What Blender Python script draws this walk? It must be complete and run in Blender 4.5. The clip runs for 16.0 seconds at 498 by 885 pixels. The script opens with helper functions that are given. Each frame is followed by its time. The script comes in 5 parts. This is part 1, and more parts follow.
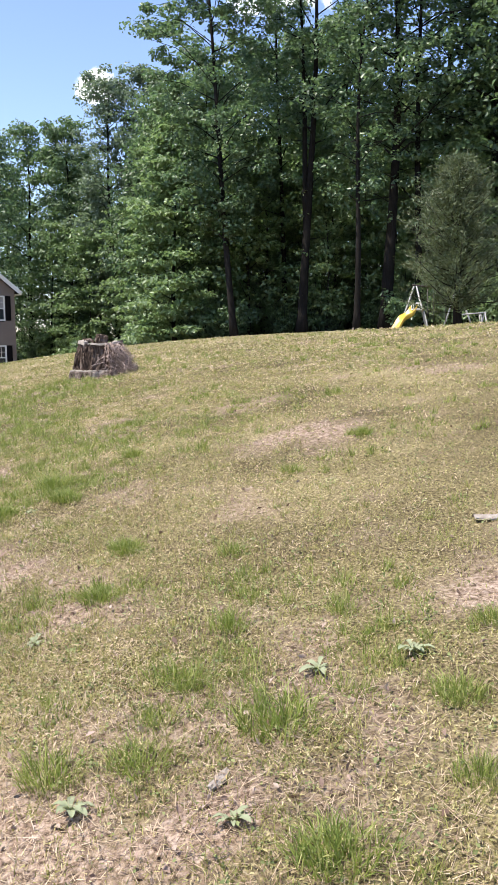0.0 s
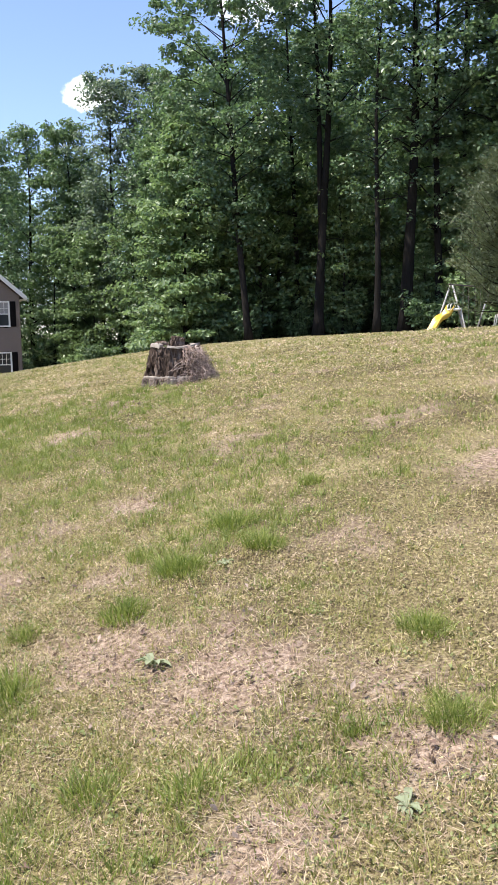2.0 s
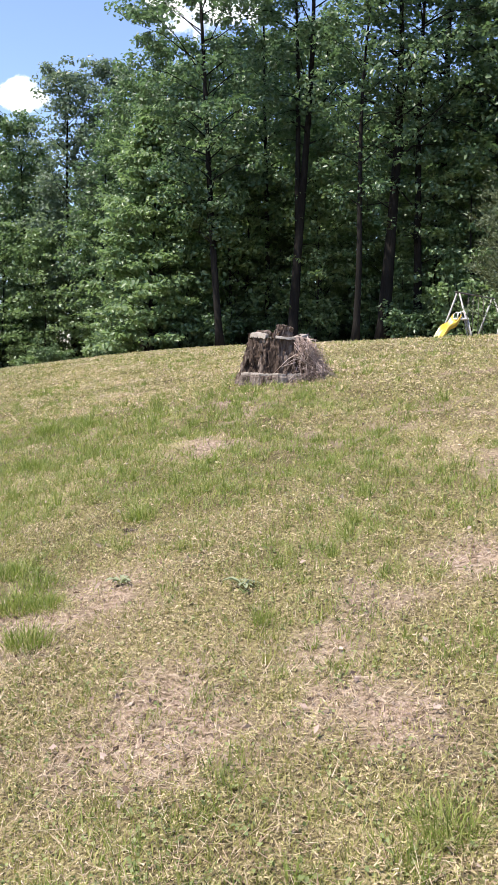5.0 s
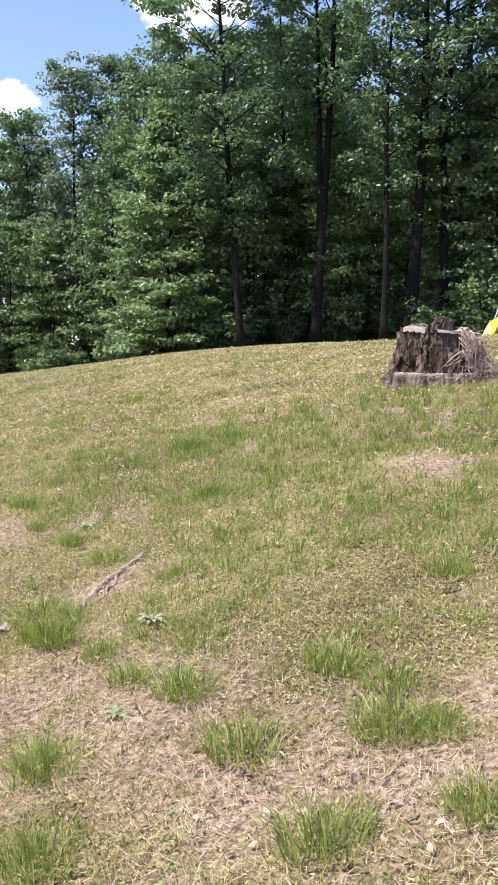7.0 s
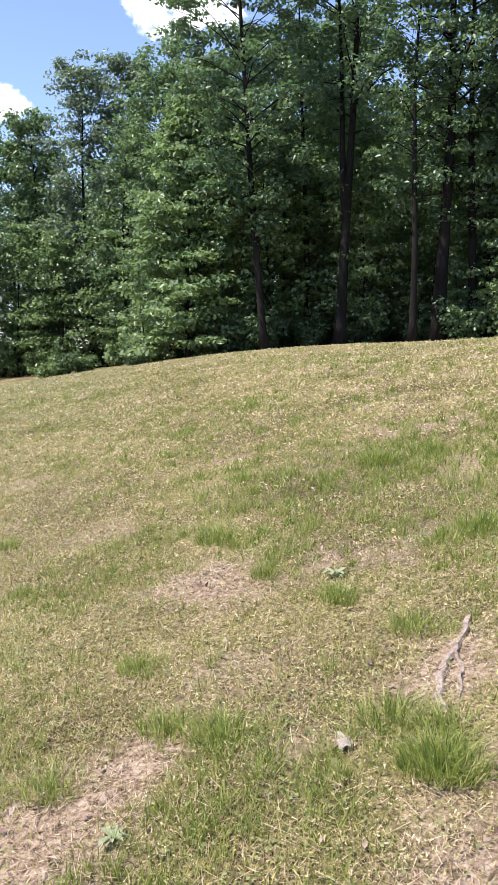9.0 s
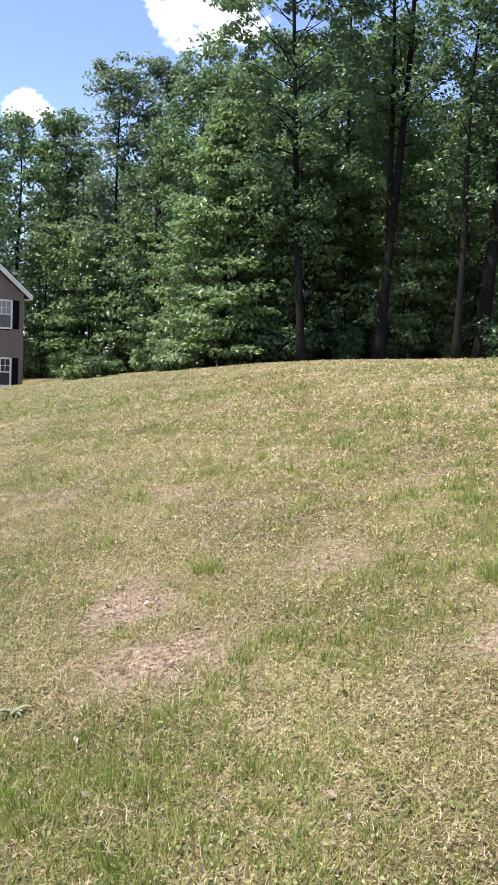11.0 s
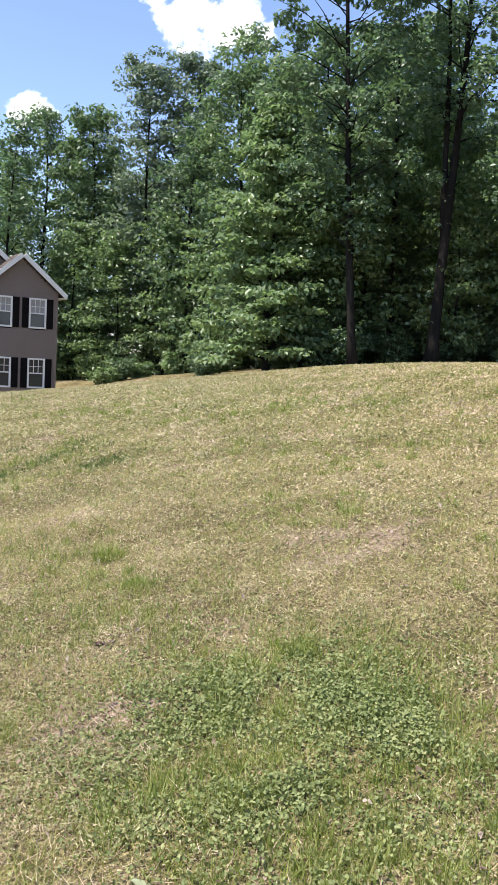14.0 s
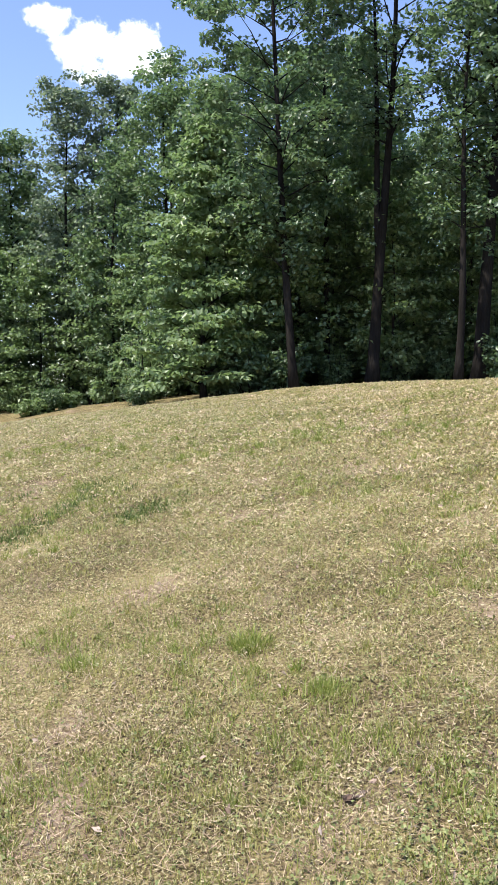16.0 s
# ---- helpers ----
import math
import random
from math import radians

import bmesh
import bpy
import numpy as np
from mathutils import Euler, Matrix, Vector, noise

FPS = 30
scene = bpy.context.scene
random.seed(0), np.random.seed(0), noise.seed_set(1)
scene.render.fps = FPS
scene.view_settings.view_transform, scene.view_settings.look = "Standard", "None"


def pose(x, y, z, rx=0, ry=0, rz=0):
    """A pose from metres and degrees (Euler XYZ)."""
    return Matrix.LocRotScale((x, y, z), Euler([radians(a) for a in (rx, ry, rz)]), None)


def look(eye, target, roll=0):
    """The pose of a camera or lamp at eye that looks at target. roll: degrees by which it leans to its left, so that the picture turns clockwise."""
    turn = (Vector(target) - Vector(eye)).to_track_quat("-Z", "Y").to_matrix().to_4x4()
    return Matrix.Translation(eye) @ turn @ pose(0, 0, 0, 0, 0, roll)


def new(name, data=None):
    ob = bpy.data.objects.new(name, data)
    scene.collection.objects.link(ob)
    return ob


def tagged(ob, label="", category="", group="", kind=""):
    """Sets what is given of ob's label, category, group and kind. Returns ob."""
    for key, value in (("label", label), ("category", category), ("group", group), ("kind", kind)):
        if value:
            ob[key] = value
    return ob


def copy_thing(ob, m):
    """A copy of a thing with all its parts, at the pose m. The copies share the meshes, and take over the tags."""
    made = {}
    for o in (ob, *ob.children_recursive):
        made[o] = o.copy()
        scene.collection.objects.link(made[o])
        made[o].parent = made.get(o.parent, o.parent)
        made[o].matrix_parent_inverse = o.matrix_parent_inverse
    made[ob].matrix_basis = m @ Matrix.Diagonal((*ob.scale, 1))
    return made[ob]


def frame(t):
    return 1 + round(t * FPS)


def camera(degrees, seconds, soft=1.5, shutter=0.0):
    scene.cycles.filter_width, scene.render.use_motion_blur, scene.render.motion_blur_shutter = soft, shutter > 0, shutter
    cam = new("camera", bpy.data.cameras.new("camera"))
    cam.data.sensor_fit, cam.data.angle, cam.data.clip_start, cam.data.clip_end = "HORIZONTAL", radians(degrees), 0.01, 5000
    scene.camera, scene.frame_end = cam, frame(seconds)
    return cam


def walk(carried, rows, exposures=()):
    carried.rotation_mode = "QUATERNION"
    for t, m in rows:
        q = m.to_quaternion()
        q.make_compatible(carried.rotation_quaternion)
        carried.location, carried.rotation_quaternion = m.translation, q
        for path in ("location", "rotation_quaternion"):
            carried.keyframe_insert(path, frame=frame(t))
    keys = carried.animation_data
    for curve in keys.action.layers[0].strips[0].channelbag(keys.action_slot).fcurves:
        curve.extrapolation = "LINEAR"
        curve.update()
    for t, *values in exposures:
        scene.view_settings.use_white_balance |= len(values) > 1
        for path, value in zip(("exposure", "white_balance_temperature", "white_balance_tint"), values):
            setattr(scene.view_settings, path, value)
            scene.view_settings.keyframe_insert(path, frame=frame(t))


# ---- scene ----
cam = camera(31.5, 16.0, soft=0.9)
# seconds, eye, a point looked at, roll
PATH = [
    (0, (0.036, -0.02, 1.5), (0.024, 1.966, 1.269), -0.6),
    (0.5, (-0.251, 0.259, 1.497), (-0.225, 2.243, 1.242), 0.3),
    (1, (-0.528, 0.527, 1.51), (-0.494, 2.512, 1.268), 0.2),
    (1.5, (-0.833, 0.793, 1.506), (-0.81, 2.78, 1.273), 0.8),
    (2, (-1.095, 1.12, 1.481), (-1.088, 3.107, 1.26), -1.2),
    (2.5, (-1.369, 1.413, 1.434), (-1.36, 3.4, 1.213), -1.3),
    (3, (-1.634, 1.724, 1.414), (-1.536, 3.709, 1.189), 0.4),
    (3.5, (-1.915, 2.052, 1.423), (-1.832, 4.037, 1.185), 1.1),
    (3.7, (-2.029, 2.162, 1.405), (-1.953, 4.146, 1.165), 1.3),
    (5.8, (-3.274, 3.402, 1.309), (-3.063, 5.383, 1.131), 0.3),
    (6, (-3.393, 3.517, 1.313), (-3.202, 5.499, 1.12), 0.6),
    (6.5, (-3.676, 3.812, 1.316), (-3.487, 5.793, 1.119), 0.4),
    (7, (-3.935, 4.135, 1.288), (-3.755, 6.117, 1.092), -0.0),
    (7.5, (-4.233, 4.413, 1.277), (-4.058, 6.396, 1.086), -0.1),
    (8, (-4.519, 4.67, 1.267), (-4.35, 6.654, 1.075), -0.7),
    (8.5, (-4.76, 4.988, 1.282), (-4.582, 6.97, 1.09), -0.5),
    (9, (-5.013, 5.258, 1.265), (-4.822, 7.239, 1.076), -0.4),
    (9.5, (-5.238, 5.531, 1.244), (-4.991, 7.508, 1.073), 0.1),
    (10, (-5.462, 5.815, 1.25), (-5.224, 7.795, 1.088), 0.2),
    (10.2, (-5.557, 5.911, 1.236), (-5.331, 7.891, 1.073), 1.0),
    (12.3, (-6.862, 6.76, 1.034), (-6.696, 8.749, 0.912), 2.8),
    (12.5, (-6.96, 6.88, 1.045), (-6.792, 8.87, 0.937), 2.6),
    (13, (-7.217, 7.139, 1.02), (-7.051, 9.129, 0.914), 3.1),
    (13.5, (-7.473, 7.402, 1.011), (-7.302, 9.389, 0.86), 3.0),
    (14, (-7.688, 7.745, 1.027), (-7.511, 9.732, 0.876), 2.8),
    (14.5, (-7.946, 8.036, 1.015), (-7.735, 10.019, 0.865), 2.4),
    (15, (-8.156, 8.32, 1.003), (-7.885, 10.298, 0.87), 1.6),
    (15.5, (-8.356, 8.633, 1.029), (-8.037, 10.605, 0.924), 0.2),
    (16, (-8.583, 8.865, 1.012), (-8.219, 10.829, 0.923), 0.7),
]
walk(cam, [(t, look(eye, target, roll)) for t, eye, target, roll in PATH], exposures=[(0, 0.84), (16, 0.84)])

# ---- sky and sun ----
SUN_ELEVATION, SUN_AZIMUTH = radians(62), radians(-108)  # azimuth from +y towards +x
sun_way = Vector((math.sin(SUN_AZIMUTH) * math.cos(SUN_ELEVATION), math.cos(SUN_AZIMUTH) * math.cos(SUN_ELEVATION), math.sin(SUN_ELEVATION)))
sun = new("sun", bpy.data.lights.new("sun", "SUN"))
sun.data.energy, sun.data.angle, sun.data.color = 5.0, radians(0.53), (1.0, 0.935, 0.85)
sun.matrix_world = look(sun_way * 60, (0, 0, 0))


def node(tree, kind, at=(0, 0), **values):
    n = tree.nodes.new(kind)
    for key, value in values.items():
        n.inputs[key].default_value = value
    return n


def make_world():
    world = bpy.data.worlds.new("sky")
    world.use_nodes = True
    scene.world = world
    tree = world.node_tree
    tree.nodes.clear()
    link = tree.links.new
    sky = tree.nodes.new("ShaderNodeTexSky")
    sky.sky_type, sky.sun_disc = "NISHITA", False
    sky.sun_elevation, sky.sun_rotation = SUN_ELEVATION, SUN_AZIMUTH
    sky.air_density, sky.dust_density, sky.ozone_density = 1.0, 0.3, 3.0
    coord = tree.nodes.new("ShaderNodeTexCoord")
    puff = node(tree, "ShaderNodeTexNoise", **{"Scale": 34.0, "Detail": 8.0, "Roughness": 0.62})
    link(coord.outputs["Generated"], puff.inputs["Vector"])
    masks = []
    # fair-weather clouds: azimuth, elevation, half-width and half-height in degrees
    for az, el, w, h in ((1.9, 20.9, 3.9, 1.9), (-9.4, 15.2, 1.5, 1.0), (-2.4, 22.4, 1.4, 0.9), (24, 27, 7, 2.5), (-40, 24, 8, 3), (70, 30, 9, 3), (150, 28, 9, 4), (-120, 33, 8, 3)):
        c = Vector((math.sin(radians(az)) * math.cos(radians(el)), math.cos(radians(az)) * math.cos(radians(el)), math.sin(radians(el))))
        side = Vector((math.cos(radians(az)), -math.sin(radians(az)), 0))
        up = side.cross(c)
        off = node(tree, "ShaderNodeVectorMath")
        off.operation = "SUBTRACT"
        link(coord.outputs["Generated"], off.inputs[0])
        off.inputs[1].default_value = c
        squares = []
        for axis, half in ((side, math.sin(radians(w))), (up, math.sin(radians(h))), (c, 0.3)):
            dot = node(tree, "ShaderNodeVectorMath")
            dot.operation = "DOT_PRODUCT"
            link(off.outputs[0], dot.inputs[0])
            dot.inputs[1].default_value = axis / half
            sq = node(tree, "ShaderNodeMath")
            sq.operation = "POWER"
            sq.inputs[1].default_value = 2.0
            ab = node(tree, "ShaderNodeMath")
            ab.operation = "ABSOLUTE"
            link(dot.outputs["Value"], ab.inputs[0])
            link(ab.outputs[0], sq.inputs[0])
            squares.append(sq)
        total = squares[0]
        for sq in squares[1:]:
            add = node(tree, "ShaderNodeMath")
            add.operation = "ADD"
            link(total.outputs[0], add.inputs[0])
            link(sq.outputs[0], add.inputs[1])
            total = add
        masks.append(total)
    near = masks[0]
    for m in masks[1:]:
        low = node(tree, "ShaderNodeMath")
        low.operation = "MINIMUM"
        link(near.outputs[0], low.inputs[0])
        link(m.outputs[0], low.inputs[1])
        near = low
    rough = node(tree, "ShaderNodeMath")
    rough.operation = "MULTIPLY_ADD"
    link(puff.outputs["Fac"], rough.inputs[0])
    rough.inputs[1].default_value = -4.2
    link(near.outputs[0], rough.inputs[2])
    edge = node(tree, "ShaderNodeMapRange", **{"From Min": -1.0, "From Max": -1.75, "To Min": 0.0, "To Max": 1.0})
    edge.interpolation_type = "SMOOTHSTEP"
    link(rough.outputs[0], edge.inputs["Value"])
    mix = node(tree, "ShaderNodeMix")
    mix.data_type = "RGBA"
    link(edge.outputs[0], mix.inputs["Factor"])
    tone = node(tree, "ShaderNodeMix")
    tone.data_type, tone.blend_type = "RGBA", "MULTIPLY"
    tone.inputs["Factor"].default_value = 1.0
    tone.inputs["B"].default_value = (1.05, 0.97, 1.08, 1)
    link(sky.outputs[0], tone.inputs["A"])
    link(tone.outputs["Result"], mix.inputs["A"])
    mix.inputs["B"].default_value = (6.8, 6.9, 7.1, 1)
    back = node(tree, "ShaderNodeBackground", **{"Strength": 0.14})
    link(mix.outputs["Result"], back.inputs["Color"])
    out = tree.nodes.new("ShaderNodeOutputWorld")
    link(back.outputs[0], out.inputs["Surface"])


make_world()


# ---- materials ----
def ramp(tree, stops):
    r = tree.nodes.new("ShaderNodeValToRGB")
    while len(r.color_ramp.elements) < len(stops):
        r.color_ramp.elements.new(0.5)
    for e, (p, c) in zip(r.color_ramp.elements, stops):
        e.position, e.color = p, (*c, 1)
    return r


def surface(name, stops, scale=6.0, fine=60.0, rough=0.8, bump=0.3, bump_distance=0.01, stretch=(1, 1, 1), island=0.0, metal=0.0, coords="Object", mixfine=0.4, detail=5.0):
    """A mottled surface: a colour ramp over coarse and fine noise, with fine relief."""
    mat = bpy.data.materials.new(name)
    mat.use_nodes = True
    tree = mat.node_tree
    link = tree.links.new
    bsdf = tree.nodes["Principled BSDF"]
    coord = tree.nodes.new("ShaderNodeTexCoord")
    mapping = tree.nodes.new("ShaderNodeMapping")
    mapping.inputs["Scale"].default_value = stretch
    link(coord.outputs[coords], mapping.inputs["Vector"])
    a = node(tree, "ShaderNodeTexNoise", **{"Scale": scale, "Detail": detail, "Roughness": 0.6})
    b = node(tree, "ShaderNodeTexNoise", **{"Scale": fine, "Detail": 3.0, "Roughness": 0.6})
    for n in (a, b):
        link(mapping.outputs[0], n.inputs["Vector"])
    m = node(tree, "ShaderNodeMix", Factor=mixfine)
    link(a.outputs["Fac"], m.inputs["A"])
    link(b.outputs["Fac"], m.inputs["B"])
    value = m.outputs["Result"]
    if island:
        geo = tree.nodes.new("ShaderNodeNewGeometry")
        mm = node(tree, "ShaderNodeMix", Factor=island)
        link(value, mm.inputs["A"])
        link(geo.outputs["Random Per Island"], mm.inputs["B"])
        value = mm.outputs["Result"]
    r = ramp(tree, stops)
    link(value, r.inputs["Fac"])
    link(r.outputs["Color"], bsdf.inputs["Base Color"])
    bsdf.inputs["Roughness"].default_value = rough
    bsdf.inputs["Metallic"].default_value = metal
    bsdf.inputs["Specular IOR Level"].default_value = 0.08 if rough > 0.9 else 0.5
    if bump:
        bp = node(tree, "ShaderNodeBump", Strength=bump, Distance=bump_distance)
        link(m.outputs["Result"], bp.inputs["Height"])
        link(bp.outputs[0], bsdf.inputs["Normal"])
    return mat


def foliage(name, stops, clear=0.35, rough=0.5, spread=0.5, scale=0.35, gloss=0.5):
    """Leaves and blades: a colour of their own each, drifting over metres, that let light through."""
    mat = bpy.data.materials.new(name)
    mat.use_nodes = True
    tree = mat.node_tree
    link = tree.links.new
    bsdf = tree.nodes["Principled BSDF"]
    geo = tree.nodes.new("ShaderNodeNewGeometry")
    n = node(tree, "ShaderNodeTexNoise", **{"Scale": scale, "Detail": 4.0, "Roughness": 0.55})
    link(geo.outputs["Position"], n.inputs["Vector"])
    spreader = node(tree, "ShaderNodeMapRange", **{"From Min": 0.28, "From Max": 0.72})
    link(n.outputs["Fac"], spreader.inputs["Value"])
    m = node(tree, "ShaderNodeMix", Factor=spread)
    link(spreader.outputs[0], m.inputs["A"])
    link(geo.outputs["Random Per Island"], m.inputs["B"])
    r = ramp(tree, stops)
    link(m.outputs["Result"], r.inputs["Fac"])
    link(r.outputs["Color"], bsdf.inputs["Base Color"])
    bsdf.inputs["Roughness"].default_value = rough
    bsdf.inputs["Specular IOR Level"].default_value = gloss
    thin = tree.nodes.new("ShaderNodeBsdfTranslucent")
    bright = node(tree, "ShaderNodeMix")
    bright.data_type, bright.blend_type = "RGBA", "MULTIPLY"
    bright.inputs["Factor"].default_value = 1.0
    bright.inputs["B"].default_value = (1.3, 1.38, 1.05, 1)
    link(r.outputs["Color"], bright.inputs["A"])
    link(bright.outputs["Result"], thin.inputs["Color"])
    mix = node(tree, "ShaderNodeMixShader", Fac=clear)
    link(bsdf.outputs[0], mix.inputs[1])
    link(thin.outputs[0], mix.inputs[2])
    link(mix.outputs[0], tree.nodes["Material Output"].inputs["Surface"])
    return mat


def plain(name, colour, rough=0.5, metal=0.0, vary=0.15, scale=8.0):
    lo = tuple(c * (1 - vary) for c in colour)
    hi = tuple(min(1, c * (1 + vary)) for c in colour)
    return surface(name, [(0.3, lo), (0.7, hi)], scale=scale, fine=scale * 9, rough=rough, metal=metal, bump=0.1, bump_distance=0.003)


def glass_material():
    mat = bpy.data.materials.new("window_glass")
    mat.use_nodes = True
    bsdf = mat.node_tree.nodes["Principled BSDF"]
    bsdf.inputs["Base Color"].default_value = (0.03, 0.035, 0.04, 1)
    bsdf.inputs["Roughness"].default_value = 0.05
    return mat


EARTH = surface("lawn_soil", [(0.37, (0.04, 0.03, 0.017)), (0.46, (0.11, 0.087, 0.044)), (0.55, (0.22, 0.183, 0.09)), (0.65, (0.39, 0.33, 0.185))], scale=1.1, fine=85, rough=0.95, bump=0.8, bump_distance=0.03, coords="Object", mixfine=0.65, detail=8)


def add_bare_soil(mat):
    """Worn places, marked on the ground's points, show pinkish dry clay."""
    tree = mat.node_tree
    link = tree.links.new
    bsdf = tree.nodes["Principled BSDF"]
    old = bsdf.inputs["Base Color"].links[0].from_socket
    worn = tree.nodes.new("ShaderNodeAttribute")
    worn.attribute_name = "worn"
    coord = tree.nodes.new("ShaderNodeTexCoord")
    n = node(tree, "ShaderNodeTexNoise", **{"Scale": 45.0, "Detail": 6.0, "Roughness": 0.7})
    link(coord.outputs["Object"], n.inputs["Vector"])
    clay = ramp(tree, [(0.38, (0.07, 0.046, 0.034)), (0.49, (0.27, 0.19, 0.145)), (0.64, (0.54, 0.42, 0.34))])
    link(n.outputs["Fac"], clay.inputs["Fac"])
    mix = node(tree, "ShaderNodeMix")
    mix.data_type = "RGBA"
    link(worn.outputs["Fac"], mix.inputs["Factor"])
    link(old, mix.inputs["A"])
    link(clay.outputs["Color"], mix.inputs["B"])
    link(mix.outputs["Result"], bsdf.inputs["Base Color"])


add_bare_soil(EARTH)
BLADE = foliage("lawn_blade", [(0.0, (0.14, 0.165, 0.04)), (0.35, (0.25, 0.255, 0.07)), (0.65, (0.36, 0.34, 0.12)), (1.0, (0.46, 0.4, 0.19))], clear=0.25, spread=0.6, scale=1.3, rough=0.6, gloss=0.3)
STRAW = foliage("dry_straw", [(0.0, (0.18, 0.115, 0.085)), (0.4, (0.37, 0.27, 0.18)), (0.75, (0.53, 0.42, 0.30)), (1.0, (0.66, 0.57, 0.45))], clear=0.15, spread=0.7, scale=1.6, rough=0.7, gloss=0.2)
LUSH = foliage("lush_blade", [(0.0, (0.095, 0.135, 0.026)), (0.4, (0.18, 0.23, 0.045)), (0.75, (0.31, 0.34, 0.095)), (1.0, (0.52, 0.45, 0.24))], clear=0.35, spread=0.8, scale=3, rough=0.5, gloss=0.35)
SPECKLE = foliage("hop_clover_leaf", [(0.1, (0.14, 0.135, 0.045)), (0.3, (0.285, 0.265, 0.095)), (0.5, (0.44, 0.385, 0.185)), (0.7, (0.57, 0.455, 0.285)), (0.88, (0.69, 0.52, 0.41))], clear=0.25, spread=0.6, scale=1.4, rough=0.65, gloss=0.25)
SPECKLE_OLIVE = foliage("olive_clover_leaf", [(0.1, (0.12, 0.13, 0.048)), (0.3, (0.245, 0.25, 0.1)), (0.5, (0.385, 0.365, 0.18)), (0.7, (0.50, 0.43, 0.265)), (0.88, (0.64, 0.50, 0.38))], clear=0.25, spread=0.6, scale=1.4, rough=0.65, gloss=0.25)
CLOVER = foliage("clover_leaf", [(0.0, (0.11, 0.145, 0.05)), (0.5, (0.2, 0.235, 0.085)), (1.0, (0.34, 0.355, 0.16))], clear=0.25, spread=0.75, scale=3, rough=0.6, gloss=0.3)
DEAD = foliage("dead_leaf", [(0.0, (0.12, 0.075, 0.055)), (0.4, (0.30, 0.21, 0.165)), (1.0, (0.48, 0.39, 0.33))], clear=0.1, spread=0.9, scale=3, rough=0.75, gloss=0.2)
LEAF_DARK = foliage("oak_leaf", [(0.0, (0.058, 0.10, 0.05)), (0.5, (0.10, 0.162, 0.08)), (1.0, (0.18, 0.245, 0.135))], clear=0.42, spread=0.65, rough=0.4, gloss=0.55)
LEAF_MID = foliage("maple_leaf", [(0.0, (0.067, 0.115, 0.056)), (0.5, (0.118, 0.181, 0.085)), (1.0, (0.199, 0.268, 0.131))], clear=0.42, spread=0.65, rough=0.4, gloss=0.55)
LEAF_PALE = foliage("beech_leaf", [(0.0, (0.109, 0.170, 0.074)), (0.5, (0.175, 0.249, 0.111)), (1.0, (0.271, 0.354, 0.178))], clear=0.42, spread=0.65, rough=0.4, gloss=0.55)
LEAF_GREY = foliage("poplar_leaf", [(0.0, (0.084, 0.127, 0.083)), (0.5, (0.143, 0.190, 0.130)), (1.0, (0.233, 0.286, 0.213))], clear=0.42, spread=0.65, rough=0.4, gloss=0.55)
NEEDLE = foliage("cedar_needle", [(0.0, (0.05, 0.072, 0.03)), (0.5, (0.092, 0.12, 0.052)), (0.85, (0.155, 0.175, 0.085)), (1.0, (0.2, 0.17, 0.105))], clear=0.2, spread=0.6, rough=0.55, scale=1.2)
# dark bark taken down to near black: the wood's shade is put into its colour
SHADED_BARK = surface("bark", [(0.3, (0.008, 0.007, 0.006)), (0.5, (0.018, 0.016, 0.014)), (0.7, (0.036, 0.032, 0.029))], scale=3, fine=22, rough=0.95, bump=0.9, bump_distance=0.05, stretch=(1, 1, 0.18))
DEADWOOD = surface("weathered_stump_wood", [(0.36, (0.022, 0.016, 0.013)), (0.5, (0.085, 0.06, 0.046)), (0.66, (0.26, 0.21, 0.175))], scale=6, fine=50, rough=0.95, bump=1.0, bump_distance=0.03, stretch=(1, 1, 0.22), mixfine=0.55)
CUTWOOD = surface("grey_cut_wood", [(0.3, (0.175, 0.140, 0.112)), (0.5, (0.294, 0.252, 0.210)), (0.7, (0.420, 0.385, 0.336))], scale=8, fine=60, rough=0.9, bump=0.6, bump_distance=0.01)
LEDGEWOOD = surface("grey_brown_ledge_wood", [(0.36, (0.05, 0.038, 0.03)), (0.5, (0.17, 0.135, 0.11)), (0.64, (0.33, 0.28, 0.24))], scale=9, fine=55, rough=0.95, bump=0.9, bump_distance=0.02)
TWIG = surface("dry_twig", [(0.25, (0.16, 0.11, 0.085)), (0.5, (0.38, 0.28, 0.235)), (0.75, (0.56, 0.45, 0.39))], scale=8, fine=60, rough=0.9, bump=0.3, island=0.5)
SIDING = surface("taupe_vinyl_siding", [(0.3, (0.165, 0.125, 0.098)), (0.7, (0.195, 0.15, 0.12))], scale=0.8, fine=12, rough=0.6, bump=0.1, bump_distance=0.004)
TRIM = plain("white_trim_paint", (0.74, 0.72, 0.67), rough=0.5, vary=0.06)
SHUTTER = plain("black_shutter_paint", (0.010, 0.009, 0.009), rough=0.93)
SHINGLE = surface("brown_roof_shingle", [(0.3, (0.07, 0.055, 0.05)), (0.7, (0.15, 0.125, 0.11))], scale=4, fine=40, rough=0.95, bump=0.5)
GLASS = glass_material()
CURTAIN = plain("pale_blind", (0.3, 0.29, 0.28), rough=0.9)
PLASTIC = surface("faded_yellow_plastic", [(0.3, (0.496, 0.317, 0.023)), (0.7, (0.592, 0.403, 0.054))], scale=3, fine=30, rough=0.38, bump=0.05)
TUBE = surface("weathered_grey_tube", [(0.3, (0.24, 0.23, 0.215)), (0.7, (0.44, 0.43, 0.40))], scale=6, fine=40, rough=0.5, bump=0.1, bump_distance=0.003)
WHITE = plain("white_plastic", (0.72, 0.71, 0.68), rough=0.45, vary=0.08)
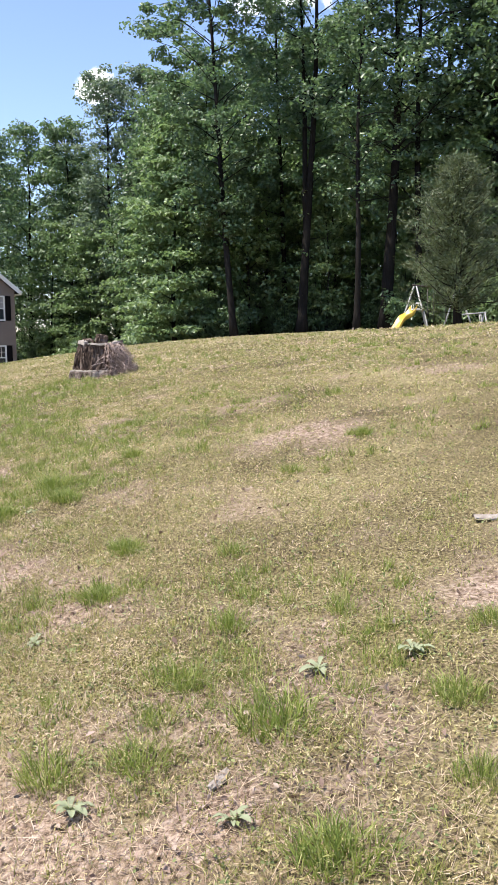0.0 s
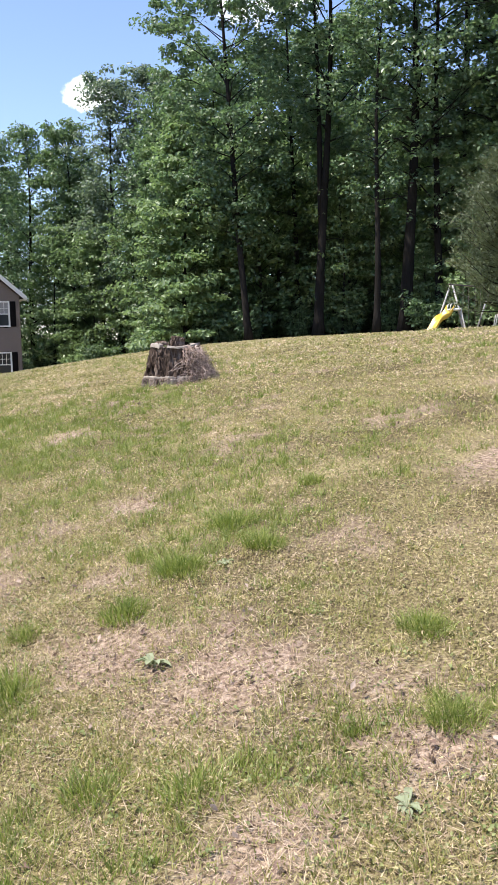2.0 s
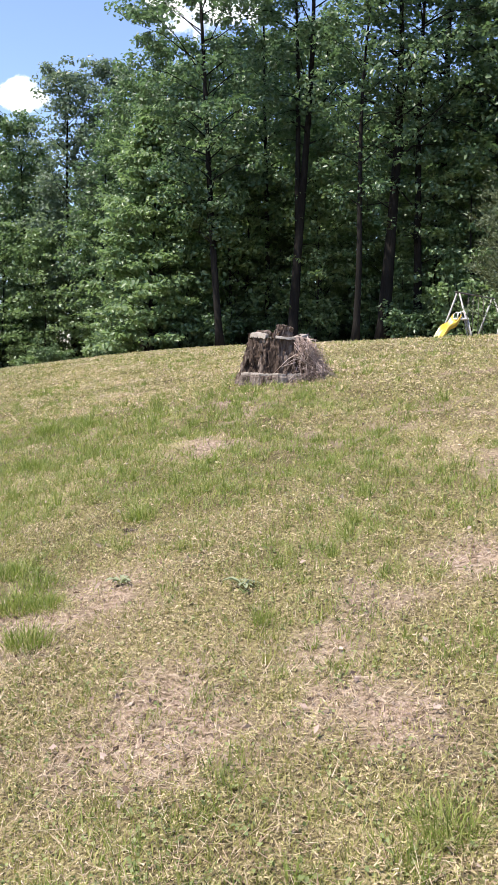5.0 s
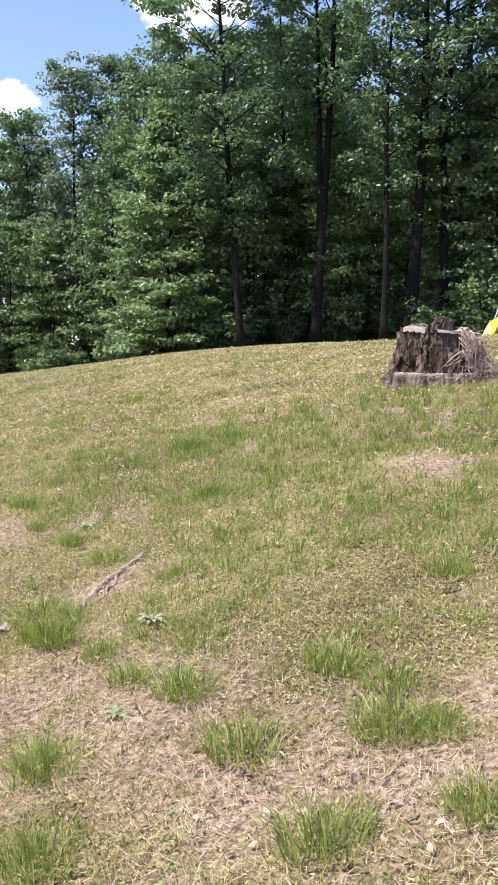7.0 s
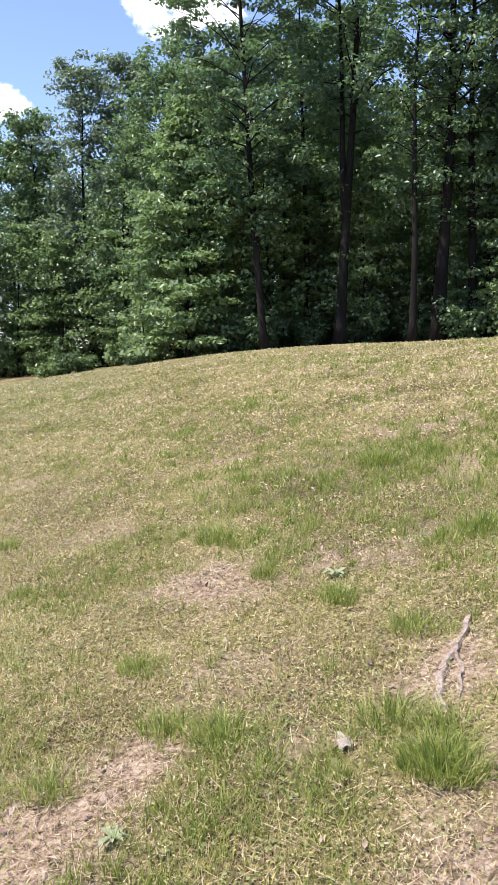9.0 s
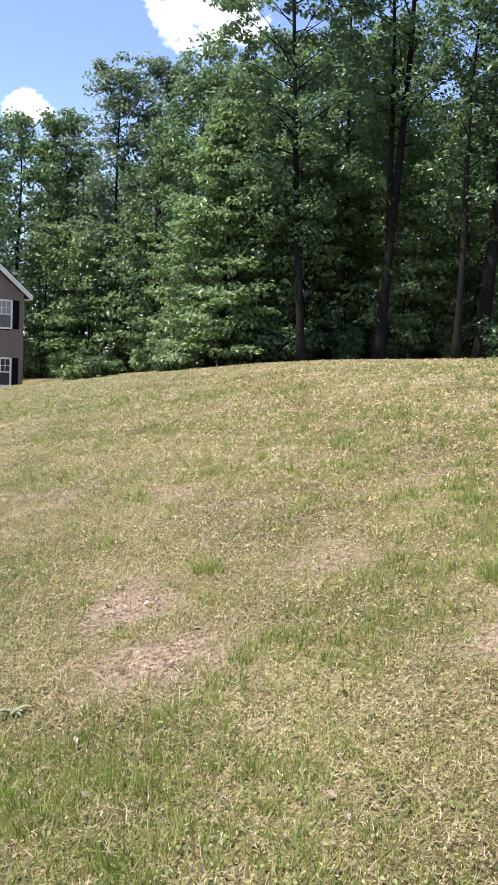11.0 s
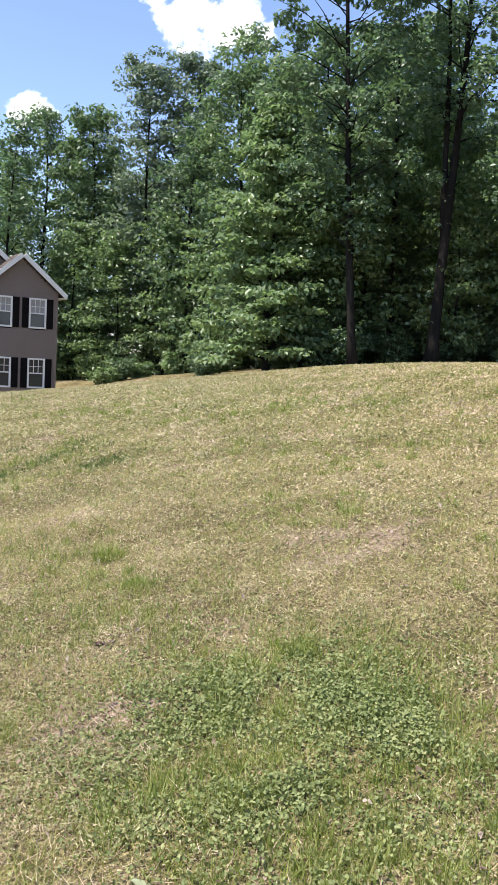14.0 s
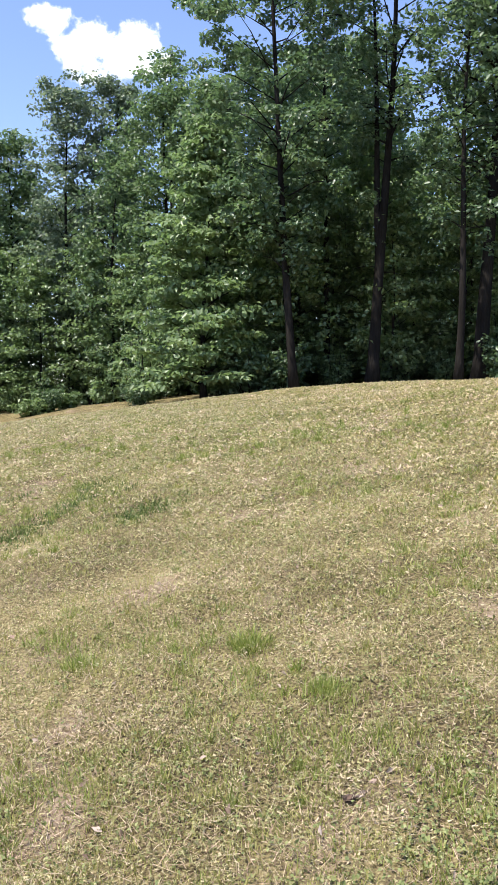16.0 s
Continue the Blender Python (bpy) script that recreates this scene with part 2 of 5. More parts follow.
STEEL = surface("rusty_steel", [(0.3, (0.05, 0.04, 0.035)), (0.7, (0.12, 0.10, 0.09))], scale=20, fine=90, rough=0.6, metal=0.3, bump=0.2)


# ---- mesh helpers ----
def mesh_from(name, verts, faces, material, smooth=False):
    me = bpy.data.meshes.new(name)
    me.from_pydata(verts, [], faces)
    me.materials.append(material)
    if smooth:
        me.polygons.foreach_set("use_smooth", [True] * len(me.polygons))
    me.update()
    return me


def mesh_of_polys(name, verts, corners, sizes, material, smooth=False):
    """A mesh from arrays: verts (n, 3), the corner indices of all faces in a row, and each face's count of corners."""
    me = bpy.data.meshes.new(name)
    me.vertices.add(len(verts))
    me.vertices.foreach_set("co", np.asarray(verts, dtype=np.float32).ravel())
    me.loops.add(len(corners))
    me.loops.foreach_set("vertex_index", np.asarray(corners, dtype=np.int32))
    me.polygons.add(len(sizes))
    sizes = np.asarray(sizes, dtype=np.int32)
    me.polygons.foreach_set("loop_start", np.concatenate(([0], np.cumsum(sizes)[:-1])).astype(np.int32))
    me.materials.append(material)
    if smooth:
        me.polygons.foreach_set("use_smooth", np.ones(len(sizes), dtype=bool))
    me.update(calc_edges=True)
    me.validate()
    return me


def part(name, bm, material, parent=None, label=""):
    """Link a bmesh or a mesh as one object under a thing or a part."""
    if isinstance(bm, bmesh.types.BMesh):
        me = bpy.data.meshes.new(name)
        bm.to_mesh(me)
        bm.free()
        me.materials.append(material)
    else:
        me = bm
    ob = new(name, me)
    if parent is not None:
        ob.parent = parent
    return tagged(ob, label)


def thing(name, label, category, at=(0, 0, 0), turn=0.0, group="", kind=""):
    ob = new(name)
    ob.empty_display_size = 0.2
    ob.matrix_basis = pose(*at, 0, 0, turn)
    return tagged(ob, label, category, group, kind)


def box(bm, x0, y0, z0, x1, y1, z1, bevel=0.0):
    vs = [bm.verts.new((x, y, z)) for z in (z0, z1) for y in (y0, y1) for x in (x0, x1)]
    fs = [bm.faces.new([vs[i] for i in q]) for q in ((0, 2, 3, 1), (4, 5, 7, 6), (0, 1, 5, 4), (2, 6, 7, 3), (0, 4, 6, 2), (1, 3, 7, 5))]
    if bevel:
        edges = list({e for f in fs for e in f.edges})
        bmesh.ops.bevel(bm, geom=edges, offset=bevel, segments=1, affect="EDGES")
    return bm


def tube_arrays(points, radii, sides=8, wobble=0.0, rng=None, cap=True):
    """Vertices and faces of a tube along points."""
    points = [Vector(p) for p in points]
    verts, faces = [], []
    for i, p in enumerate(points):
        d = (points[min(i + 1, len(points) - 1)] - points[max(i - 1, 0)]).normalized()
        u = d.orthogonal().normalized() if abs(d.z) < 0.9 else Vector((1, 0, 0)).cross(d).normalized()
        v = d.cross(u)
        for k in range(sides):
            a = 2 * math.pi * k / sides
            r = radii[i] * (1 + (rng.uniform(-wobble, wobble) if wobble else 0))
            verts.append(tuple(p + u * (r * math.cos(a)) + v * (r * math.sin(a))))
    for i in range(len(points) - 1):
        for k in range(sides):
            a, b = i * sides + k, i * sides + (k + 1) % sides
            faces.append((a, b, b + sides, a + sides))
    if cap:
        faces.append(tuple(reversed(range(sides))))
        faces.append(tuple(range((len(points) - 1) * sides, len(points) * sides)))
    return verts, faces


def join_arrays(pieces):
    verts, faces = [], []
    for v, f in pieces:
        n = len(verts)
        verts += v
        faces += [tuple(i + n for i in q) for q in f]
    return verts, faces


def tube_mesh(name, pieces, material, smooth=True):
    return mesh_from(name, *join_arrays(pieces), material, smooth)


# ---- lie of the land ----
def lattice(ix, iy, seed):
    n = (ix.astype(np.int64) * 374761393 + iy.astype(np.int64) * 668265263 + seed * 974711) & 0x7FFFFFFF
    n = ((n ^ (n >> 13)) * 1274126177) & 0x7FFFFFFF
    return ((n ^ (n >> 16)) & 0xFFFF) / 65535.0


def value_noise(x, y, seed=0):
    x, y = np.asarray(x, float), np.asarray(y, float)
    ix, iy = np.floor(x), np.floor(y)
    fx, fy = x - ix, y - iy
    fx, fy = fx * fx * (3 - 2 * fx), fy * fy * (3 - 2 * fy)
    a, b = lattice(ix, iy, seed), lattice(ix + 1, iy, seed)
    c, d = lattice(ix, iy + 1, seed), lattice(ix + 1, iy + 1, seed)
    return (a * (1 - fx) + b * fx) * (1 - fy) + (c * (1 - fx) + d * fx) * fy


def bell(x, y, cx, cy, rx, ry):
    return np.exp(-(((x - cx) / rx) ** 2 + ((y - cy) / ry) ** 2))


def land(x, y):
    """Height of the ground."""
    x, y = np.asarray(x, float), np.asarray(y, float)
    yy = np.clip(y, -12, 62)
    u, s = np.tanh(yy / 18), np.tanh((x + 4) / 10)
    z = -0.6374 + 2.6233 * u + 2.3787 * s - 0.9555 * s * u - 0.534 * s * s + 0.1458 * u * u - 0.6169 * u**3 - 0.0898 * yy / 40 - 0.3011 * s * yy / 40
    z = z + 0.03 * bell(x, y, -1.85, 10.9, 0.9, 0.9)          # the stump's mound
    z = z - 0.12 * bell(x, y, 5.6, 28.2, 3.0, 2.2)            # hollow under the swings
    z = z - 0.60 * bell(x, y, 7.0, 24.0, 6.0, 7.0) + 0.06 * bell(x, y, -10, 28, 6, 7) - 0.07 * bell(x, y, 3.5, 36, 8, 7) - 0.46 * bell(x, y, -9, 42, 6, 7) + 0.08 * bell(x, y, -6, 18, 4, 5)
    z = z + 0.22 * bell(x, y, 7.6, 22.0, 1.4, 2.0)
    z = z - 0.05 * np.clip((y - 14) / 10, 0, 1) - 0.2 * bell(x, y, 4.0, 24.5, 3.5, 5.0) - 0.1 * bell(x, y, 3.4, 19.5, 2.6, 4.0)
    z = z - 1.25 * bell(x, y, -17.0, 51.5, 5.0, 6.0)          # levelled house plot
    z = z + 0.035 * (value_noise(x * 1.1, y * 1.1, 3) - 0.5) + 0.03 * (value_noise(x * 3.7, y * 3.7, 4) - 0.5) + 0.012 * (value_noise(x * 11, y * 11, 5) - 0.5)
    return z


def ground_z(x, y):
    return float(land(np.array([x]), np.array([y]))[0])


# bare or littered places: x, y, radius
BARE = [(0.47, 5.65, 0.30), (0.14, 5.55, 0.22), (-0.46, 1.9, 0.30), (-0.04, 1.9, 0.18), (0.82, 2.9, 0.18), (-1.15, 3.85, 0.26), (-1.58, 4.05, 0.2), (-0.62, 3.2, 0.16), (-1.08, 2.9, 0.16), (-1.54, 4.1, 0.24), (-1.72, 5.95, 0.16),
        (-1.66, 4.85, 0.14), (-2.29, 5.1, 0.2), (-1.38, 3.9, 0.16), (-4.02, 6.55, 0.34), (-3.77, 6.15, 0.28), (-2.62, 8.5, 0.22), (-4.17, 7.7, 0.2), (-3.37, 6.05, 0.2), (-4.31, 6.85, 0.18), (-4.2, 7.7, 0.13), (-5.35, 7.4, 0.2), (-5.09, 7.7, 0.16),
        (-4.84, 8.8, 0.18), (-6.21, 9.75, 0.16), (-7.8, 10.45, 0.14), (-7.19, 9.25, 0.14), (-2.9, 5.2, 0.25), (-3.0, 6.2, 0.2), (-6.0, 9.2, 0.2), (1.3, 3.6, 0.2)]
# greener places
GREEN = [(-7.49, 10.3, 0.45), (-7.2, 10.0, 0.35), (-7.3, 10.2, 0.4), (-3.8, 10.1, 0.6), (-3.2, 10.0, 0.6), (-4.6, 9.8, 0.5), (-2.4, 9.7, 0.6), (-3.5, 8.9, 0.5), (-1.9, 9.9, 0.5), (-4.5, 9.2, 0.3), (-2.6, 7.4, 0.3), (-1.2, 5.1, 0.25), (-2.8, 8.6, 0.6), (-2.0, 8.0, 0.5), (-3.0, 9.4, 0.6), (-1.6, 7.0, 0.4), (-2.2, 6.4, 0.4), (-3.4, 7.8, 0.4), (-1.1, 6.2, 0.3)]


def bare_share(x, y):
    m = np.zeros_like(x)
    wob = 0.1 + 1.1 * value_noise(x * 5, y * 5, 21) + 0.7 * value_noise(x * 17, y * 17, 27)
    for cx, cy, r in BARE:
        m = np.maximum(m, np.clip(1.6 - np.hypot(x - cx, y - cy) / (r * wob), 0, 1))
    return np.maximum(m, np.clip((value_noise(x * 1.7, y * 1.7, 22) * 0.5 + value_noise(x * 5.1, y * 5.1, 23) * 0.5 - 0.66) * 6, 0, 0.7))


def green_share(x, y):
    g = 0.35 * value_noise(x * 0.7, y * 0.7, 24) + 0.42 * value_noise(x * 2.1, y * 2.1, 25) + 0.23 * value_noise(x * 6.5, y * 6.5, 26)
    for cx, cy, r in GREEN:
        g = g + 0.6 * np.exp(-((x - cx) ** 2 + (y - cy) ** 2) / (r * r)) * (0.35 + 1.1 * value_noise(x * 4.3, y * 4.3, 28))
    return np.clip(g, 0, 1)


def make_ground():
    xs = np.concatenate([[-3000, -1200, -500, -200, -100, -60], np.arange(-44, -12, 1.0), np.arange(-12, 3, 0.12), np.arange(3, 12, 0.4), np.arange(12, 46, 1.5), [60, 100, 200, 500, 1200, 3000]])
    ys = np.concatenate([[-3000, -1200, -500, -200, -80, -40, -25, -15], np.arange(-10, 1, 0.6), np.arange(1, 19, 0.12), np.arange(19, 34, 0.35), np.arange(34, 80, 1.5), [90, 120, 200, 500, 1200, 3000]])
    gx, gy = np.meshgrid(xs, ys)
    verts = np.stack([gx.ravel(), gy.ravel(), land(gx, gy).ravel()], axis=1)
    n, m = len(xs), len(ys)
    i, j = np.meshgrid(np.arange(n - 1), np.arange(m - 1))
    a = (j * n + i).ravel()
    corners = np.stack([a, a + 1, a + 1 + n, a + n], axis=1).ravel()
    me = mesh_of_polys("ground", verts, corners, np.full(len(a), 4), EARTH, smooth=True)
    worn = me.attributes.new("worn", "FLOAT", "POINT")
    worn.data.foreach_set("value", (0.8 * np.clip(bare_share(verts[:, 0], verts[:, 1]), 0, 1)).astype(np.float32))
    tagged(new("ground", me), "dry sloping lawn of patchy soil and thatch", "lawn", kind="structure")


make_ground()


# ---- trees ----
def leaf_arrays(rng, centres, radii, per, length, width, squash, droop=0.0, up=1.0):
    """Folded leaves scattered in clumps: vertices (4 a leaf) and two triangles each."""
    n = len(centres) * per
    c = np.repeat(np.asarray(centres), per, axis=0)
    r = np.repeat(np.asarray(radii), per)[:, None]
    out = rng.normal(size=(n, 3))
    out /= np.linalg.norm(out, axis=1)[:, None]
    p = out * (rng.random(n) ** 0.45)[:, None]
    p[:, 2] *= squash
    p[:, 2] -= droop * (p[:, 0] ** 2 + p[:, 1] ** 2)
    p = c + p * r
    normal = rng.normal(size=(n, 3)) * 0.5 + out * 0.55
    normal[:, 2] += up * 0.7
    normal /= np.linalg.norm(normal, axis=1)[:, None]
    a = rng.normal(size=(n, 3))
    a -= (a * normal).sum(1)[:, None] * normal
    a /= np.linalg.norm(a, axis=1)[:, None]
    b = np.cross(normal, a)
    k = rng.uniform(0.65, 1.3, size=(n, 1))
    l, w = length * k, width * k
    v = np.empty((n, 4, 3))
    v[:, 0] = p - a * l * 0.5
    v[:, 1] = p - a * l * 0.05 + b * w * 0.5 + normal * w * 0.18
    v[:, 2] = p + a * l * 0.5 - normal * l * 0.08
    v[:, 3] = p - a * l * 0.05 - b * w * 0.5 + normal * w * 0.18
    i = np.arange(n)[:, None] * 4
    tris = np.concatenate([i + [0, 1, 2], i + [0, 2, 3]], axis=1).ravel()
    return v.reshape(-1, 3), tris, np.full(2 * n, 3)


def tree(name, label, at, height, radius, crown, leaf, lean=(0, 0), bend=0.25, seed=1, limbs=26, per=60, size=(0.2, 0.12), squash=0.5, clump=0.62, fork=None, group="trees at the wood's edge", turn=0, along=5, category="tree", bare=0):
    """A tapered trunk with limbs and a crown of leaves in clumps. crown: rows of (share of the height, radius in metres)."""
    rng = np.random.default_rng(seed)
    r = random.Random(seed)
    ob = thing(name, label, category, (at[0], at[1], ground_z(*at) - 0.05), turn, group)
    steps = 14

    def axis(h):
        f = h / height
        return Vector((lean[0] * f + bend * math.sin(f * 5 + seed) * f, lean[1] * f + bend * math.cos(f * 4 + seed) * f, h))

    hs = [height * (i / steps) ** 1.15 for i in range(steps + 1)]
    rad = [radius * (1.0 - 0.93 * (h / height) ** 0.9) * (1 + 0.4 * math.exp(-h / 0.3)) for h in hs]
    pieces = [tube_arrays([axis(h) for h in hs], rad, 10, 0.06, r)]
    if fork:
        # a second stem that parts from the first at fork[0] metres
        h0, dx, dy = fork
        pts, rr = [], []
        for i in range(9):
            f = i / 8
            h = h0 + (height * 0.92 - h0) * f
            pts.append(axis(h) + Vector((dx, dy, 0)) * (f**0.8))
            rr.append(radius * 0.62 * (1 - 0.9 * f))
        pieces.append(tube_arrays(pts, rr, 8, 0.06, r))
    shares, widths = [c[0] for c in crown], [c[1] for c in crown]
    twigs, centres, sizes = [], [], []
    for i in range(limbs):
        f = shares[0] + (shares[-1] - shares[0]) * ((i + r.random()) / limbs)
        reach = float(np.interp(f, shares, widths)) * r.uniform(0.7, 1.12)
        a = i * 2.399 + r.uniform(-0.5, 0.5)
        rise = reach * r.uniform(0.15, 0.6)
        start = axis(max(0.6, f * height - rise * 0.8))
        end = axis(f * height) + Vector((math.cos(a) * reach, math.sin(a) * reach, rise * 0.35))
        mid = start.lerp(end, 0.5) + Vector((r.uniform(-0.2, 0.2), r.uniform(-0.2, 0.2), 0.12 * reach))
        thick = max(0.014, radius * 0.30 * (1 - 0.75 * f))
        pts = [start.lerp(mid, t / 3) for t in range(3)] + [mid.lerp(end, t / 3) for t in range(4)]
        twigs.append(tube_arrays(pts, [thick * (1 - 0.85 * t / 6) for t in range(7)], 5))
        for k in range(along):
            t = 0.38 + 0.62 * (k + r.random()) / along
            p = start.lerp(mid, t * 2) if t < 0.5 else mid.lerp(end, t * 2 - 1)
            spread = 0.3 * reach * (1.1 - 0.4 * t)
            q = p + Vector((r.gauss(0, spread), r.gauss(0, spread), r.gauss(0, 0.35)))
            if r.random() < 0.3:
                twigs.append(tube_arrays([p, p.lerp(q, 0.6) + Vector((0, 0, 0.06)), q], [thick * 0.35, thick * 0.25, 0.006], 4))
            centres.append(tuple(q))
            sizes.append(clump * r.uniform(0.6, 1.35))
    top = axis(height * shares[-1])
    for k in range(9):
        wide = 0.45 * widths[-1] + 0.25
        centres.append((top.x + r.gauss(0, wide), top.y + r.gauss(0, wide), top.z + r.uniform(-1.0, 0.4)))
        sizes.append(clump * 0.8)
    for k in range(bare):
        h = height * r.uniform(0.15, 0.6)
        a, l = r.uniform(0, 6.28), r.uniform(0.8, 2.4)
        s = axis(h)
        e = s + Vector((math.cos(a) * l, math.sin(a) * l, r.uniform(-0.2, 0.7)))
        twigs.append(tube_arrays([s, s.lerp(e, 0.5) + Vector((0, 0, 0.1)), e], [0.03, 0.02, 0.006], 4))
    part("trunk", tube_mesh("trunk", pieces + twigs, SHADED_BARK), SHADED_BARK, ob, "dark furrowed bark, blackened by painted shade")
    v, c, n = leaf_arrays(rng, centres, sizes, per, size[0], size[1], squash)
    part("crown", mesh_of_polys("crown", v, c, n, leaf), leaf, ob)
    return ob


TALL = [(0.28, 1.6), (0.4, 2.6), (0.55, 3.4), (0.72, 3.3), (0.88, 2.2), (1.0, 0.7)]
FULL = [(0.08, 1.8), (0.25, 3.0), (0.5, 3.2), (0.75, 2.4), (1.0, 0.6)]


def make_woods():
    # the trees that stand out at the edge
    tree("oak_tree", "tall dark oak with a straight trunk at the lawn's edge", (-0.85, 41.4), 22.5, 0.17, [(0.2, 1.1), (0.32, 2.4), (0.45, 3.4), (0.65, 3.8), (0.85, 3.4), (1.0, 1.6)], LEAF_DARK, lean=(-1.6, 0.8), bend=0.2, seed=11, limbs=64, per=70, size=(0.21, 0.13), bare=8)
    tree("oak_tree", "tall oak with a trunk that forks low, at the lawn's edge", (2.3, 41.6), 21.0, 0.24, [(0.42, 1.4), (0.52, 2.3), (0.65, 3.2), (0.8, 3.2), (1.0, 1.0)], LEAF_DARK, lean=(1.0, 0.5), bend=0.3, seed=12, limbs=32, per=46, size=(0.21, 0.13), fork=(4.5, -0.9, 0.8), bare=10)
    heavy = tree("oak_tree", "thick dark oak with heavy crooked limbs behind the swing set", (5.95, 40.0), 20.5, 0.29, [(0.38, 1.8), (0.48, 3.2), (0.62, 3.8), (0.8, 3.4), (1.0, 1.2)], LEAF_DARK, lean=(0.9, 0.3), bend=0.35, seed=13, limbs=34, per=46, size=(0.22, 0.14), bare=12)
    tree("young_oak_tree", "slender young oak with a thin straight trunk", (1.7, 46.0), 19.5, 0.16, [(0.3, 1.0), (0.5, 1.9), (0.75, 2.2), (1.0, 0.6)], LEAF_MID, lean=(-0.4, 0), bend=0.12, seed=14, limbs=24, per=40, bare=5)
    tree("young_oak_tree", "slim crooked oak leaning among taller trees", (4.5, 38.6), 17.0, 0.15, [(0.3, 1.1), (0.5, 1.9), (0.75, 2.2), (1.0, 0.6)], LEAF_DARK, lean=(0.5, 0.3), bend=0.4, seed=15, limbs=24, per=42, bare=8)
    for x, y, s, a in ((9.4, 43.5, 1.08, 70), (11.4, 40.5, 1.0, 150)):
        copy_thing(heavy, pose(x, y, ground_z(x, y) - 0.05, 0, 0, a)).scale = (s, s, s)
    tree("oak_tree", "dark oak in the shade of the wood", (7.6, 40.5), 20.0, 0.2, [(0.22, 1.6), (0.42, 3.0), (0.62, 3.4), (0.82, 3.0), (1.0, 1.0)], LEAF_DARK, lean=(-0.2, 0.2), seed=16, limbs=34, per=50, bare=8)
    tree("beech_tree", "pale green beech with layered sprays down to the grass", (-3.9, 44.4), 10.6, 0.13, [(0.03, 1.8), (0.2, 2.7), (0.45, 2.5), (0.7, 1.7), (1.0, 0.4)], LEAF_PALE, seed=17, limbs=66, per=70, size=(0.26, 0.15), squash=0.22, clump=0.8)
    # pale leaf colour stands in for the sunlit clearings behind the oaks
    tree("beech_tree", "small beech behind the oaks, sunlight put into its pale layered leaves", (0.7, 47.5), 9.5, 0.12, FULL, LEAF_PALE, seed=18, limbs=34, per=60, size=(0.23, 0.14), squash=0.25)
    leafy = tree("poplar_tree", "tall leafy poplar with a light green crown", (-4.6, 54.0), 15.2, 0.2, [(0.08, 1.6), (0.3, 2.3), (0.6, 2.2), (0.85, 2.0), (1.0, 1.1)], LEAF_MID, seed=19, limbs=44, per=58, size=(0.24, 0.15), clump=0.8)
    tree("poplar_tree", "poplar with a rounded sunlit top", (-2.4, 53.0), 15.2, 0.2, [(0.1, 1.6), (0.3, 2.3), (0.6, 2.3), (0.85, 2.0), (1.0, 1.1)], LEAF_MID, seed=20, limbs=40, per=54, size=(0.24, 0.15), clump=0.8)
    tree("poplar_tree", "tall airy poplar with silvery leaves and open branches", (-9.4, 62.0), 18.3, 0.2, [(0.15, 1.3), (0.4, 2.2), (0.7, 2.4), (0.9, 2.0), (1.0, 1.1)], LEAF_GREY, lean=(-0.4, 0), seed=21, limbs=44, per=54, size=(0.25, 0.16), clump=0.75)
    tree("poplar_tree", "tall airy poplar with a narrow crown", (-7.0, 62.0), 18.7, 0.2, [(0.15, 1.3), (0.4, 2.1), (0.7, 2.1), (0.9, 1.8), (1.0, 1.0)], LEAF_GREY, seed=22, limbs=44, per=54, size=(0.25, 0.16), clump=0.75)
    tree("poplar_tree", "broad tree with sparse twigs showing the sky", (-16.4, 66.0), 16.8, 0.2, [(0.2, 2.0), (0.5, 3.0), (0.8, 2.6), (1.0, 0.8)], LEAF_MID, seed=23, limbs=34, per=42, size=(0.26, 0.16), clump=0.8, bare=10)
    tree("poplar_tree", "leafy tree with a yellow-green crown", (-13.2, 65.0), 16.4, 0.2, [(0.12, 1.8), (0.4, 2.7), (0.75, 2.5), (1.0, 0.8)], LEAF_MID, seed=24, limbs=40, per=65, size=(0.26, 0.16), clump=0.85)
    for x, y, k, a in ((2.6, 53.5, 1.12, 80), (5.6, 54.5, 1.2, 190), (0.2, 56.0, 1.15, 280)):
        copy_thing(leafy, pose(x, y, ground_z(x, y) - 0.05, 0, 0, a)).scale = (k, k, k)
    # paler leaves than their neighbours: sunlight that misses the understory is put into the colour
    low = tree("understory_tree", "small layered tree growing under the oaks", (3.6, 43.2), 7.5, 0.07, [(0.1, 1.2), (0.35, 2.0), (0.7, 1.7), (1.0, 0.5)], LEAF_PALE, seed=25, limbs=28, per=34, size=(0.2, 0.12), squash=0.28, clump=0.7, group="small trees under the oaks")
    rr = random.Random(26)
    for x, y, s in ( (7.1, 41.0, 0.5), (6.9, 43.6, 0.9), (8.6, 41.6, 0.95), (9.6, 39.6, 1.1), (-2.3, 46.0, 1.1), (4.2, 46.2, 1.45), (7.8, 45.0, 1.4), (11.0, 42.0, 1.3), (-0.2, 45.5, 1.35), (2.6, 48.0, 1.2), (6.2, 48.6, 1.25), (9.4, 47.6, 1.2), (0.4, 50.5, 1.3), (4.2, 52.0, 1.4), (8.0, 52.5, 1.5), (11.5, 50.5, 1.4), (-1.6, 48.5, 1.1), (-8.3, 60.0, 1.2), (-11.2, 61.0, 1.1), (-14.0, 62.0, 1.2), (-6.6, 57.0, 0.9)):
        copy_thing(low, pose(x, y, ground_z(x, y) - 0.05, 0, 0, rr.uniform(0, 360))).scale = (s, s, s)
